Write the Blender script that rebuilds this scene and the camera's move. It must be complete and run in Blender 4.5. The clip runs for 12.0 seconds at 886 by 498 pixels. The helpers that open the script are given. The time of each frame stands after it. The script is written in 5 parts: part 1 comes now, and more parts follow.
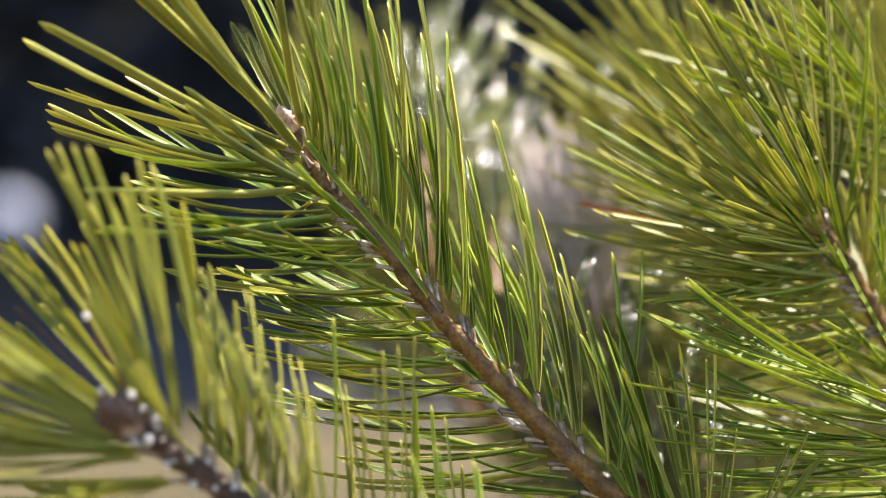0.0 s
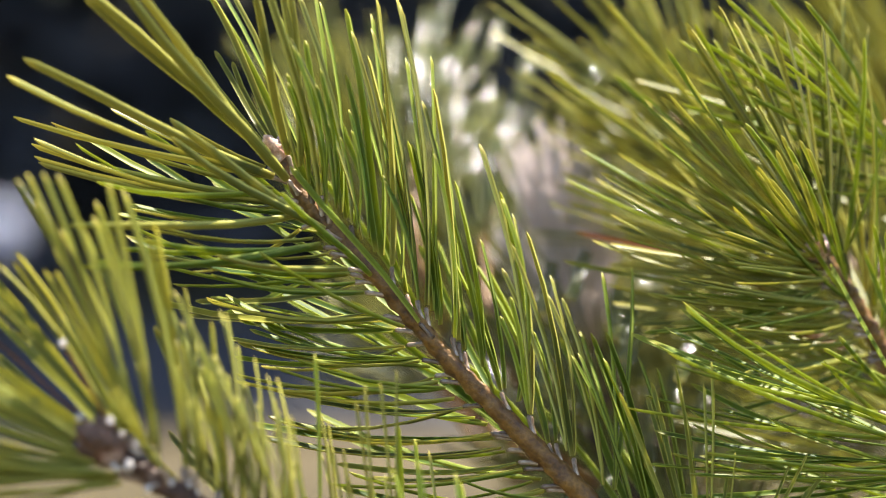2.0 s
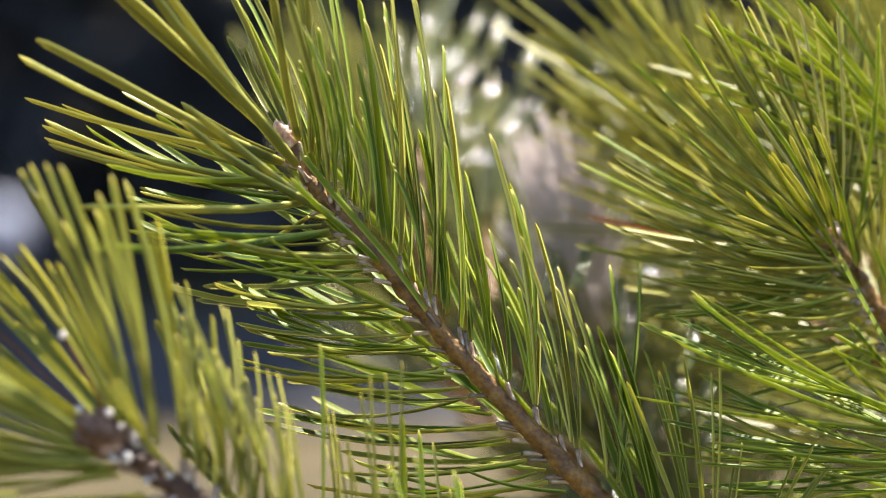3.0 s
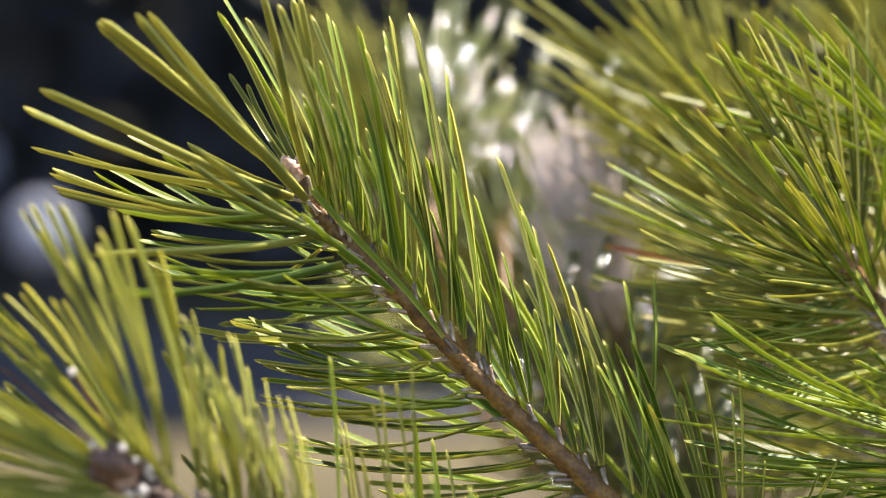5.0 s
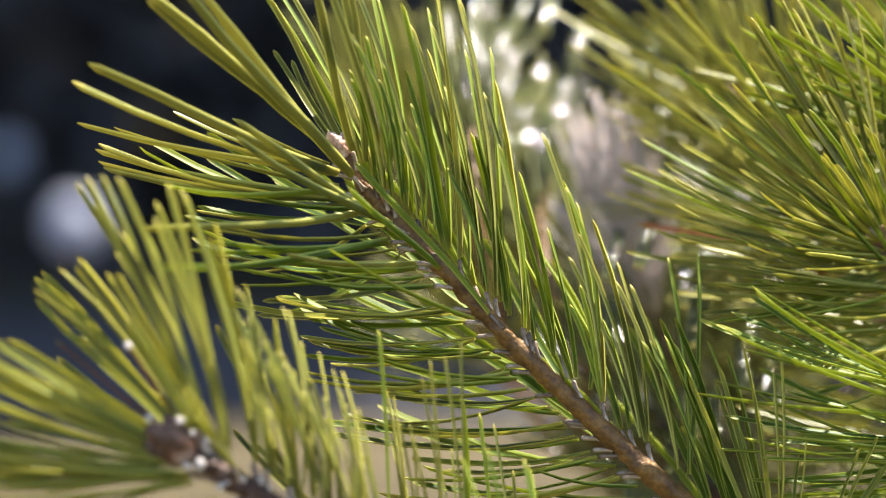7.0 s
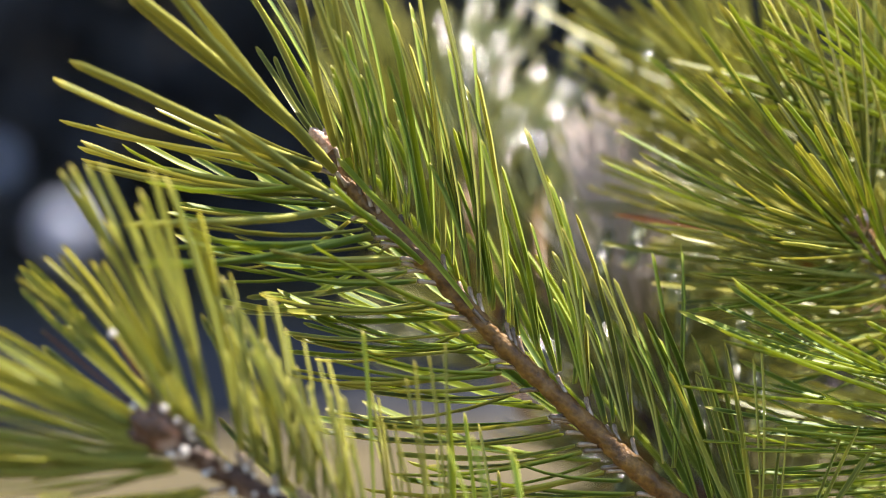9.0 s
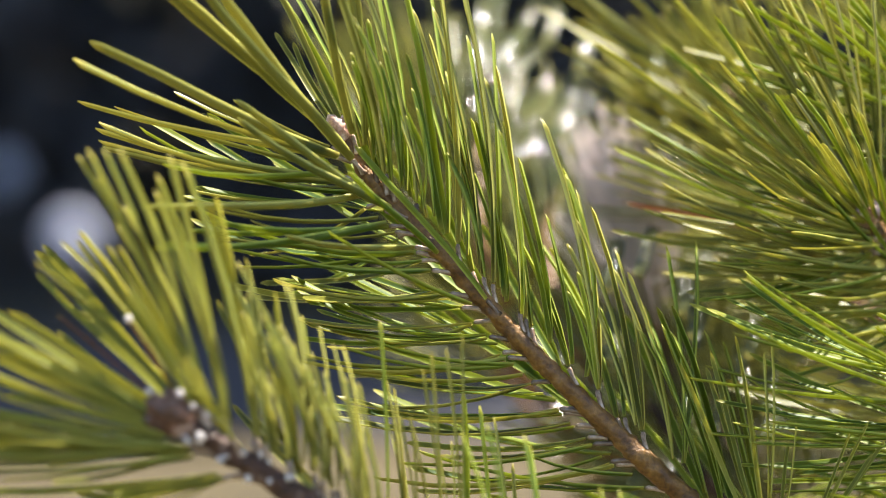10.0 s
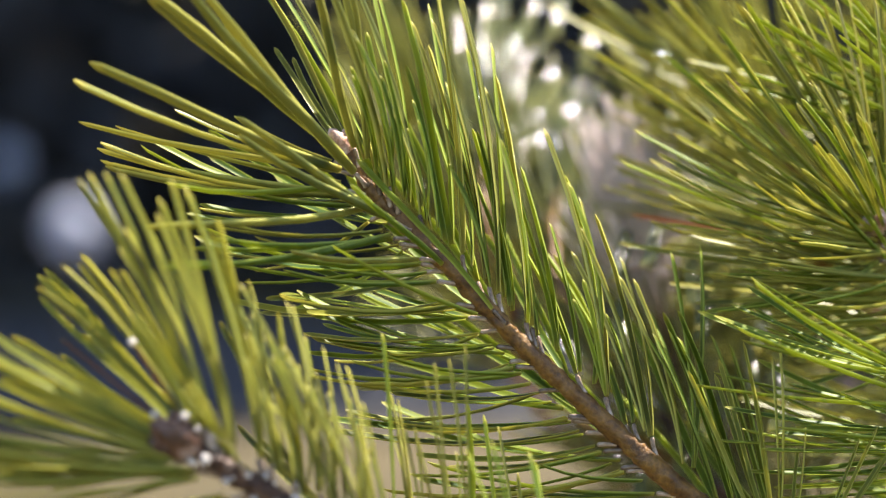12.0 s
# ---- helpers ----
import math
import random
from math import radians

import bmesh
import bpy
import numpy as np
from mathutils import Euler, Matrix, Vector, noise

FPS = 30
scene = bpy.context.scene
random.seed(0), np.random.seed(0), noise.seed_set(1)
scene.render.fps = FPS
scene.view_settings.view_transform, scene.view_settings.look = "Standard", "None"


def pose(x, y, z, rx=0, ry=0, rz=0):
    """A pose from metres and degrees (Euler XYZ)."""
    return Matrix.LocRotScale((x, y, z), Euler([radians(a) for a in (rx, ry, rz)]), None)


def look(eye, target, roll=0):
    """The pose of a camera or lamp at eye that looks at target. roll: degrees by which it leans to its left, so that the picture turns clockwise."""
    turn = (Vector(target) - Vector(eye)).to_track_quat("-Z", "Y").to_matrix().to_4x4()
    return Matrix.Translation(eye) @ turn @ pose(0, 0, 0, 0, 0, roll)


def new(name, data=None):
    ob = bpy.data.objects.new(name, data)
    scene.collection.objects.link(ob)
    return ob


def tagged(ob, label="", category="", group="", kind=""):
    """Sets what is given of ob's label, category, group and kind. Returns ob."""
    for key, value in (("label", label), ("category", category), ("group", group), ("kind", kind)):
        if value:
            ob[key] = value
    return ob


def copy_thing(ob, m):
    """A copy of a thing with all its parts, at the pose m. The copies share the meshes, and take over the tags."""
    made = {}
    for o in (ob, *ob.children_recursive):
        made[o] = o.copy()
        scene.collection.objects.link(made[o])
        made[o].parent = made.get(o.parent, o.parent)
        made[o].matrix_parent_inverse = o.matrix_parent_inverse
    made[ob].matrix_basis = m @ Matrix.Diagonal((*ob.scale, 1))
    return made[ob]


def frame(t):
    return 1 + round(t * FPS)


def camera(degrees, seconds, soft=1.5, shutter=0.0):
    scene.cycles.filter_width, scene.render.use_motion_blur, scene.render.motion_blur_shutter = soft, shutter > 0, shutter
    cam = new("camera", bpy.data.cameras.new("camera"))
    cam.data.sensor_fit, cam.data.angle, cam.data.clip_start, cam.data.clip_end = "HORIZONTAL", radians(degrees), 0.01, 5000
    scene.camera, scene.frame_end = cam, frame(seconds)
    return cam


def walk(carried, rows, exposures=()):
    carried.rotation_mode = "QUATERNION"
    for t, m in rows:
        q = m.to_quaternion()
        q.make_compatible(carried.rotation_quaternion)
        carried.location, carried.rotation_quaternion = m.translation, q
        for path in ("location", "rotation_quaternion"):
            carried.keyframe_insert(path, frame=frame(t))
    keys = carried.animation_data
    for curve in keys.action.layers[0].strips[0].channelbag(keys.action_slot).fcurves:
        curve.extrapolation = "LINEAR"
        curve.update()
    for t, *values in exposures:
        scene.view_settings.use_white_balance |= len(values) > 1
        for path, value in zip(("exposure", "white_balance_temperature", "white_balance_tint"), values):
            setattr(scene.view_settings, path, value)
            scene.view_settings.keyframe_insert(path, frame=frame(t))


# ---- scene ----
cam = camera(20, 12.0, soft=1.0, shutter=0.5)
walk(cam, [
    (0, pose(0.00000, 0.00000, 1.30000, 83.974, -0.000, -1.250)), (0.5, pose(0.00000, 0.00000, 1.30000, 83.972, -0.000, -1.559)), (1, pose(0.00000, 0.00000, 1.30000, 84.382, -0.000, -1.752)),
    (1.5, pose(0.00000, 0.00000, 1.30000, 83.916, -0.000, -2.061)), (2, pose(0.00000, 0.00000, 1.30000, 84.223, -0.000, -1.469)), (2.5, pose(0.00000, 0.00000, 1.30000, 84.183, -0.000, -1.353)),
    (3, pose(0.00000, 0.00000, 1.30000, 84.129, -0.000, -1.391)), (3.2, pose(0.00000, 0.00000, 1.30000, 84.212, -0.000, -1.430)), (4.8, pose(0.00000, 0.00000, 1.30000, 84.309, -0.000, -0.709)),
    (5, pose(0.00000, 0.00000, 1.30000, 84.211, -0.000, -0.528)), (5.5, pose(0.00000, 0.00000, 1.30000, 84.348, -0.000, -0.576)), (6, pose(0.00000, 0.00000, 1.30000, 83.987, -0.000, -0.288)),
    (6.5, pose(0.00000, 0.00000, 1.30000, 84.000, -0.000, 0.000)), (7, pose(0.00000, 0.00000, 1.30000, 84.077, -0.000, 0.224)), (7.2, pose(0.00000, 0.00000, 1.30000, 84.281, -0.000, 0.108)),
    (8.8, pose(0.00000, 0.00000, 1.30000, 84.080, -0.000, -0.064)), (9, pose(0.00000, 0.00000, 1.30000, 84.232, -0.000, 0.000)), (9.5, pose(0.00000, 0.00000, 1.30000, 84.086, -0.000, 0.155)),
    (10, pose(0.00000, 0.00000, 1.30000, 84.442, -0.000, 0.168)), (10.5, pose(0.00000, 0.00000, 1.30000, 84.387, -0.000, 0.438)), (11, pose(0.00000, 0.00000, 1.30000, 84.176, -0.000, 0.412)),
    (11.5, pose(0.00000, 0.00000, 1.30000, 84.468, -0.000, 0.052)), (12, pose(0.00000, 0.00000, 1.30000, 84.206, -0.000, 0.193))])
cam.data.dof.use_dof = True
cam.data.dof.focus_distance = 0.745
cam.data.dof.aperture_fstop = 5.2

# ---- light: a clear day, the sun high behind the branches ----
SUN_ELEVATION, SUN_AZIMUTH = 60, 52
world = bpy.data.worlds.new("world")
scene.world = world
world.use_nodes = True
sky = world.node_tree.nodes.new("ShaderNodeTexSky")
sky.sky_type, sky.sun_disc = "NISHITA", False
sky.sun_elevation, sky.sun_rotation = radians(SUN_ELEVATION), radians(SUN_AZIMUTH)
world.node_tree.links.new(sky.outputs[0], world.node_tree.nodes["Background"].inputs[0])
world.node_tree.nodes["Background"].inputs[1].default_value = 0.09
sun = new("sun", bpy.data.lights.new("sun", "SUN"))
sun.data.energy, sun.data.angle, sun.data.color = 5.0, radians(0.55), (1.0, 0.915, 0.81)
SUN_WAY = Vector((math.sin(radians(SUN_AZIMUTH)) * math.cos(radians(SUN_ELEVATION)),
                  math.cos(radians(SUN_AZIMUTH)) * math.cos(radians(SUN_ELEVATION)), math.sin(radians(SUN_ELEVATION))))
sun.matrix_world = look(SUN_WAY * 30, (0, 0, 0))
scene.view_settings.exposure = 1.88


# ---- materials ----
def shader(name):
    mat = bpy.data.materials.new(name)
    mat.use_nodes = True
    tree = mat.node_tree
    return mat, tree.nodes, tree.links, tree.nodes["Principled BSDF"]


def ramp(nodes, links, source, stops):
    node = nodes.new("ShaderNodeValToRGB")
    while len(node.color_ramp.elements) < len(stops):
        node.color_ramp.elements.new(0.5)
    for element, (place, colour) in zip(node.color_ramp.elements, stops):
        element.position, element.color = place, (*colour, 1)
    links.new(source, node.inputs[0])
    return node.outputs[0]


def noise_of(nodes, links, scale, detail=3, stretch=(1, 1, 1), coords="Object"):
    place, mapping, node = nodes.new("ShaderNodeTexCoord"), nodes.new("ShaderNodeMapping"), nodes.new("ShaderNodeTexNoise")
    mapping.inputs["Scale"].default_value = stretch
    node.inputs["Scale"].default_value, node.inputs["Detail"].default_value = scale, detail
    links.new(place.outputs[coords], mapping.inputs[0])
    links.new(mapping.outputs[0], node.inputs[0])
    return node.outputs[0]


def blend(nodes, links, mode, factor, a, b):
    node = nodes.new("ShaderNodeMix")
    node.data_type, node.blend_type = "RGBA", mode
    for socket, value in ((node.inputs[0], factor), (node.inputs[6], a), (node.inputs[7], b)):
        if isinstance(value, bpy.types.NodeSocket):
            links.new(value, socket)
        elif isinstance(value, float):
            socket.default_value = value
        else:
            socket.default_value = (*value, 1)
    return node.outputs[2]


def bump_of(nodes, links, source, strength, distance, bsdf):
    node = nodes.new("ShaderNodeBump")
    node.inputs["Strength"].default_value, node.inputs["Distance"].default_value = strength, distance
    links.new(source, node.inputs["Height"])
    links.new(node.outputs[0], bsdf.inputs["Normal"])


def needle_material(name, dark, mid, light, joined=False, passing=0.27, gloss=0.36, glow_tint=(0.92, 0.84, 0.27), shine=0.16, edge=(0.62, 0.6, 0.15)):
    """Waxy green needle that lets the light through, with a yellow tip and a paler foot."""
    mat, nodes, links, bsdf = shader(name)
    if joined:
        random_value = nodes.new("ShaderNodeNewGeometry").outputs["Random Per Island"]
    else:
        random_value = nodes.new("ShaderNodeObjectInfo").outputs["Random"]
    colour = ramp(nodes, links, random_value, [(0.0, dark), (0.55, mid), (1.0, light)])
    streak = noise_of(nodes, links, 900, 2, (1, 1, 0.03))
    blotch = noise_of(nodes, links, 70, 2)
    colour = blend(nodes, links, "MULTIPLY", 0.45, colour, ramp(nodes, links, streak, [(0.3, (0.55, 0.6, 0.5)), (0.7, (1.15, 1.15, 1.1))]))
    colour = blend(nodes, links, "MULTIPLY", 0.5, colour, ramp(nodes, links, blotch, [(0.3, (0.7, 0.75, 0.7)), (0.7, (1.2, 1.12, 1.0))]))
    across = nodes.new("ShaderNodeAttribute")
    across.attribute_name = "across"
    # pale rows of pores along the needle, and a pale edge that also paints rim light
    rows = nodes.new("ShaderNodeMath")
    rows.operation = "PINGPONG"
    rows.inputs[1].default_value = 0.2
    links.new(across.outputs["Fac"], rows.inputs[0])
    colour = blend(nodes, links, "MULTIPLY", 0.55, colour, ramp(nodes, links, rows.outputs[0], [(0.04, (1.4, 1.35, 1.3)), (0.11, (0.58, 0.62, 0.56))]))
    rim_margin = ramp(nodes, links, across.outputs["Fac"], [(0.66, (0, 0, 0)), (0.92, (0.9, 0.9, 0.9))])
    colour = blend(nodes, links, "MIX", rim_margin, colour, edge)
    along = nodes.new("ShaderNodeAttribute")
    along.attribute_name = "along"
    tip = ramp(nodes, links, along.outputs["Fac"], [(0.0, (0.5, 0.5, 0.5)), (0.07, (0, 0, 0)), (0.94, (0, 0, 0)), (0.99, (0.5, 0.5, 0.5))])
    colour = blend(nodes, links, "MIX", tip, colour, (0.5, 0.4, 0.07))
    links.new(colour, bsdf.inputs["Base Color"])
    bsdf.inputs["Roughness"].default_value = gloss
    bsdf.inputs["Specular IOR Level"].default_value = shine
    bump_of(nodes, links, streak, 0.25, 0.0003, bsdf)
    glow, mix = nodes.new("ShaderNodeBsdfTranslucent"), nodes.new("ShaderNodeMixShader")
    lit = blend(nodes, links, "MIX", 0.62, colour, glow_tint)
    links.new(lit, glow.inputs["Color"])
    mix.inputs[0].default_value = passing
    links.new(bsdf.outputs[0], mix.inputs[1])
    links.new(glow.outputs[0], mix.inputs[2])
    links.new(mix.outputs[0], nodes["Material Output"].inputs[0])
    return mat


def rough_material(name, stops, scale, roughness, bump, distance, stretch=(1, 1, 1), fine=6.0, varied=False):
    mat, nodes, links, bsdf = shader(name)
    large, small = noise_of(nodes, links, scale, 4, stretch), noise_of(nodes, links, scale * fine, 3, stretch)
    colour = ramp(nodes, links, large, stops)
    colour = blend(nodes, links, "MULTIPLY", 0.6, colour, ramp(nodes, links, small, [(0.3, (0.55, 0.55, 0.55)), (0.7, (1.25, 1.25, 1.25))]))
    if varied:
        each = nodes.new("ShaderNodeObjectInfo").outputs["Random"]
        colour = blend(nodes, links, "MULTIPLY", 1.0, colour, ramp(nodes, links, each, [(0.0, (0.4, 0.35, 0.31)), (0.5, (0.95, 0.88, 0.84)), (1.0, (1.4, 1.36, 1.32))]))
    links.new(colour, bsdf.inputs["Base Color"])
    bsdf.inputs["Roughness"].default_value = roughness
    bump_of(nodes, links, small, bump, distance, bsdf)
    return mat


def clear_material(name, colour, passing, gloss, shine):
    """Milky stuff that lets light through: resin, the stand-in globes."""
    mat, nodes, links, bsdf = shader(name)
    tint = blend(nodes, links, "MULTIPLY", 0.5, colour, ramp(nodes, links, noise_of(nodes, links, 60, 3), [(0.3, (0.8, 0.8, 0.8)), (0.7, (1.1, 1.1, 1.1))]))
    links.new(tint, bsdf.inputs["Base Color"])
    bsdf.inputs["Roughness"].default_value, bsdf.inputs["Specular IOR Level"].default_value = gloss, shine
    glow, mix = nodes.new("ShaderNodeBsdfTranslucent"), nodes.new("ShaderNodeMixShader")
    links.new(tint, glow.inputs["Color"])
    mix.inputs[0].default_value = passing
    links.new(bsdf.outputs[0], mix.inputs[1])
    links.new(glow.outputs[0], mix.inputs[2])
    links.new(mix.outputs[0], nodes["Material Output"].inputs[0])
    return mat


NEEDLE = needle_material("needle_green", (0.055, 0.08, 0.03), (0.14, 0.156, 0.036), (0.32, 0.3, 0.06))
NEEDLE_GREEN = needle_material("needle_deep_green", (0.045, 0.1, 0.02), (0.115, 0.18, 0.022), (0.23, 0.275, 0.034), passing=0.36, glow_tint=(0.8, 0.86, 0.14), gloss=0.44, shine=0.16, edge=(0.46, 0.52, 0.11))
# brighter yellow copy of the needle green, sunlight put into its colour
NEEDLE_SUNLIT = needle_material("needle_yellow_green", (0.12, 0.165, 0.036), (0.225, 0.25, 0.042), (0.38, 0.37, 0.07), passing=0.41, glow_tint=(0.9, 0.84, 0.27))
# glossy needles, with the shade of the inner tree put into their colour
NEEDLE_SHINY_SHADED = needle_material("needle_shiny_shaded_green", (0.03, 0.05, 0.02), (0.06, 0.08, 0.026), (0.13, 0.14, 0.04), passing=0.18, gloss=0.14, shine=0.28, edge=(0.3, 0.3, 0.1))
NEEDLE_DEAD = needle_material("needle_bleached", (0.68, 0.625, 0.64), (0.78, 0.72, 0.74), (0.87, 0.81, 0.83), passing=0.5, gloss=0.5, glow_tint=(0.94, 0.88, 0.9), edge=(0.82, 0.76, 0.78))
NEEDLE_PALE = needle_material("needle_grey_green", (0.2, 0.22, 0.14), (0.27, 0.28, 0.18), (0.34, 0.34, 0.22), passing=0.4)
NEEDLE_RUST = needle_material("needle_rusty", (0.16, 0.06, 0.03), (0.2, 0.08, 0.035), (0.24, 0.1, 0.04), passing=0.4, gloss=0.5, glow_tint=(0.6, 0.25, 0.1), edge=(0.4, 0.2, 0.08))
TWIG = rough_material("twig_bark", [(0.3, (0.1, 0.045, 0.014)), (0.5, (0.19, 0.092, 0.021)), (0.72, (0.28, 0.145, 0.032))], 190, 0.5, 0.6, 0.0008, (1, 1, 1), 4.0)
TWIG_DARK = rough_material("twig_bark_dark", [(0.34, (0.03, 0.014, 0.009)), (0.55, (0.09, 0.04, 0.022)), (0.78, (0.3, 0.2, 0.14))], 260, 0.5, 1.0, 0.0012, (1, 1, 1), 4.0)
TRUNK = rough_material("trunk_bark", [(0.3, (0.06, 0.035, 0.024)), (0.6, (0.17, 0.1, 0.06)), (0.8, (0.28, 0.18, 0.11))], 25, 0.85, 0.9, 0.004, (1, 1, 0.35))
SHEATH = rough_material("sheath_grey", [(0.3, (0.12, 0.075, 0.045)), (0.5, (0.38, 0.29, 0.21)), (0.7, (0.7, 0.62, 0.54))], 420, 0.25, 0.5, 0.0003, (1, 1, 0.4), varied=True)
BUD = rough_material("bud_resin", [(0.3, (0.42, 0.2, 0.14)), (0.5, (0.72, 0.47, 0.38)), (0.7, (0.92, 0.8, 0.74))], 330, 0.3, 0.6, 0.0004)
BUD_BROWN = rough_material("bud_brown", [(0.34, (0.07, 0.035, 0.022)), (0.54, (0.22, 0.11, 0.07)), (0.7, (0.75, 0.6, 0.54))], 300, 0.3, 0.6, 0.0005)
RESIN_GLINT = clear_material("resin_glint_clear", (0.8, 0.75, 0.72), 0.4, 0.08, 0.5)
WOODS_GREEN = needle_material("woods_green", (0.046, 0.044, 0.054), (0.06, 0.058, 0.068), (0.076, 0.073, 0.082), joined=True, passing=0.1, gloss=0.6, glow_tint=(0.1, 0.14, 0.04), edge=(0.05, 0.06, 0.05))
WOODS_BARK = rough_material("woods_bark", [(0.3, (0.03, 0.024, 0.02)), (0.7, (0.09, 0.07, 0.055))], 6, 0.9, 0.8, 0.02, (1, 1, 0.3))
GROUND = rough_material("dry_grass_ground", [(0.3, (0.03, 0.022, 0.008)), (0.5, (0.06, 0.045, 0.017)), (0.7, (0.088, 0.066, 0.026))], 0.9, 0.95, 0.6, 0.03, (1, 1, 1), 14.0)
ROAD = rough_material("worn_asphalt", [(0.3, (0.03, 0.03, 0.036)), (0.6, (0.05, 0.05, 0.06)), (0.8, (0.07, 0.07, 0.082))], 1.3, 0.85, 0.5, 0.006, (1, 1, 1), 40.0)
STRAW = needle_material("dry_grass", (0.1, 0.078, 0.03), (0.145, 0.112, 0.045), (0.2, 0.155, 0.066), joined=True, passing=0.3, gloss=0.7)
STAND_IN_POST = rough_material("dark_paint", [(0.3, (0.015, 0.016, 0.018)), (0.7, (0.03, 0.03, 0.034))], 40, 0.45, 0.2, 0.0005)
STAND_IN_GLOBE = clear_material("milky_globe", (0.5, 0.52, 0.63), 0.36, 0.3, 0.3)


# ---- mesh helpers ----
def mesh_of(name, points, faces, material, along=None, smooth=True, across=None):
    data = bpy.data.meshes.new(name)
    data.from_pydata([tuple(p) for p in points], [], faces)
    data.materials.append(material)
    if smooth:
        data.polygons.foreach_set("use_smooth", [True] * len(faces))
    if along is not None:
        data.attributes.new("along", "FLOAT", "POINT").data.foreach_set("value", along)
    if across is not None:
        data.attributes.new("across", "FLOAT", "POINT").data.foreach_set("value", across)
    data.update()
    return data


def part_of(name, data, parent, m=None, label="", kind=""):
    ob = new(name, data)
    ob.parent = parent
    if m is not None:
        ob.matrix_basis = m
    return tagged(ob, label, kind=kind)


def curve_through(points, count):
    """count points spread along a smooth curve through the given ones."""
    p = [Vector(q) for q in points]
    p = [2 * p[0] - p[1], *p, 2 * p[-1] - p[-2]]
    spans, out = len(p) - 3, []
    for k in range(count):
        u = k / (count - 1) * spans
        i = min(int(u), spans - 1)
        f = u - i
        a, b, c, d = p[i:i + 4]
        out.append(0.5 * (2 * b + (c - a) * f + (2 * a - 5 * b + 4 * c - d) * f * f + (3 * b - a - 3 * c + d) * f ** 3))
    return out


def tube(points, radii, sides, uneven=0.0, bump_size=0.004):
    """A closed tube along the points: its vertices and faces."""
    verts, faces = [], []
    for k, p in enumerate(points):
        way = (points[min(k + 1, len(points) - 1)] - points[max(k - 1, 0)]).normalized()
        across = way.cross(Vector((0, 1, 0.03))).normalized()
        up = across.cross(way)
        for j in range(sides):
            a = 2 * math.pi * j / sides
            out = across * math.cos(a) + up * math.sin(a)
            r = radii[k]
            if uneven:
                r *= 1 + uneven * noise.noise((p + out * r) / bump_size)
            verts.append(p + out * r)
    n = sides
    for k in range(len(points) - 1):
        for j in range(n):
            faces.append((k * n + j, k * n + (j + 1) % n, (k + 1) * n + (j + 1) % n, (k + 1) * n + j))
    faces.append(tuple(range(n - 1, -1, -1)))
    faces.append(tuple((len(points) - 1) * n + j for j in range(n)))
    return verts, faces


NEEDLE_LENGTH = 0.065
SECTION = ((-1.0, 0.0), (-0.66, 0.66), (0.0, 0.92), (0.66, 0.66), (1.0, 0.0), (1.0, 0.0), (0.0, 0.3), (-1.0, 0.0))
STRIPS = ((0, 1), (1, 2), (2, 3), (3, 4), (5, 6), (6, 7))


def needle_shape(bow, sway, half=0.00102, rings=7):
    """Half-round needle from the origin to (0, 0, length), bowed towards +x: vertices, faces, the place along it and across it."""
    verts, faces, along, across = [], [], [], []
    n = len(SECTION)
    for k in range(rings):
        f = (0.0, 0.1, 0.3, 0.52, 0.75, 0.965, 1.0)[k] if rings == 7 else k / (rings - 1)
        w = half * (0.75, 0.95, 1.0, 1.0, 0.98, 0.86, 0.24)[k] if rings == 7 else half * (1.0 if k < rings - 1 else 0.2)
        x = bow * 4 * f * (1 - f)
        y = sway * math.sin(f * math.pi * 2)
        turn = 0.7 * (f - 0.5)
        for a, b in SECTION:
            c, d = a * math.cos(turn) - b * math.sin(turn), a * math.sin(turn) + b * math.cos(turn)
            verts.append(Vector((x + d * w, y + c * w, f * NEEDLE_LENGTH)))
            along.append(f)
            across.append(abs(a))
    for k in range(rings - 1):
        for i, j in STRIPS:
            faces.append((k * n + i, k * n + j, (k + 1) * n + j, (k + 1) * n + i))
    faces.append(tuple((rings - 1) * n + j for j in range(5)))
    return verts, faces, along, across


BOWS = [0.0006, 0.0014, 0.0024, 0.0035, 0.005]
MESHES = {}


def needle_meshes(material):
    if material.name not in MESHES:
        made = []
        for bow in BOWS:
            for sway in (-0.0004, 0.0004):
                verts, faces, along, across = needle_shape(bow, sway)
                made.append(mesh_of("needle", verts, faces, material, along, True, across))
        MESHES[material.name] = made
    return MESHES[material.name]


def sheath_mesh():
    if "sheath" not in MESHES:
        profile = [(0.0, 0.0014), (0.0012, 0.001), (0.004, 0.00082), (0.0062, 0.00095), (0.0072, 0.0006)]
        verts, faces = tube([Vector((0.0002 * math.sin(z * 900), 0, z)) for z, _ in profile], [r for _, r in profile], 7, 0.25, 0.0012)
        MESHES["sheath"] = mesh_of("sheath", verts, faces, SHEATH)
    return MESHES["sheath"]


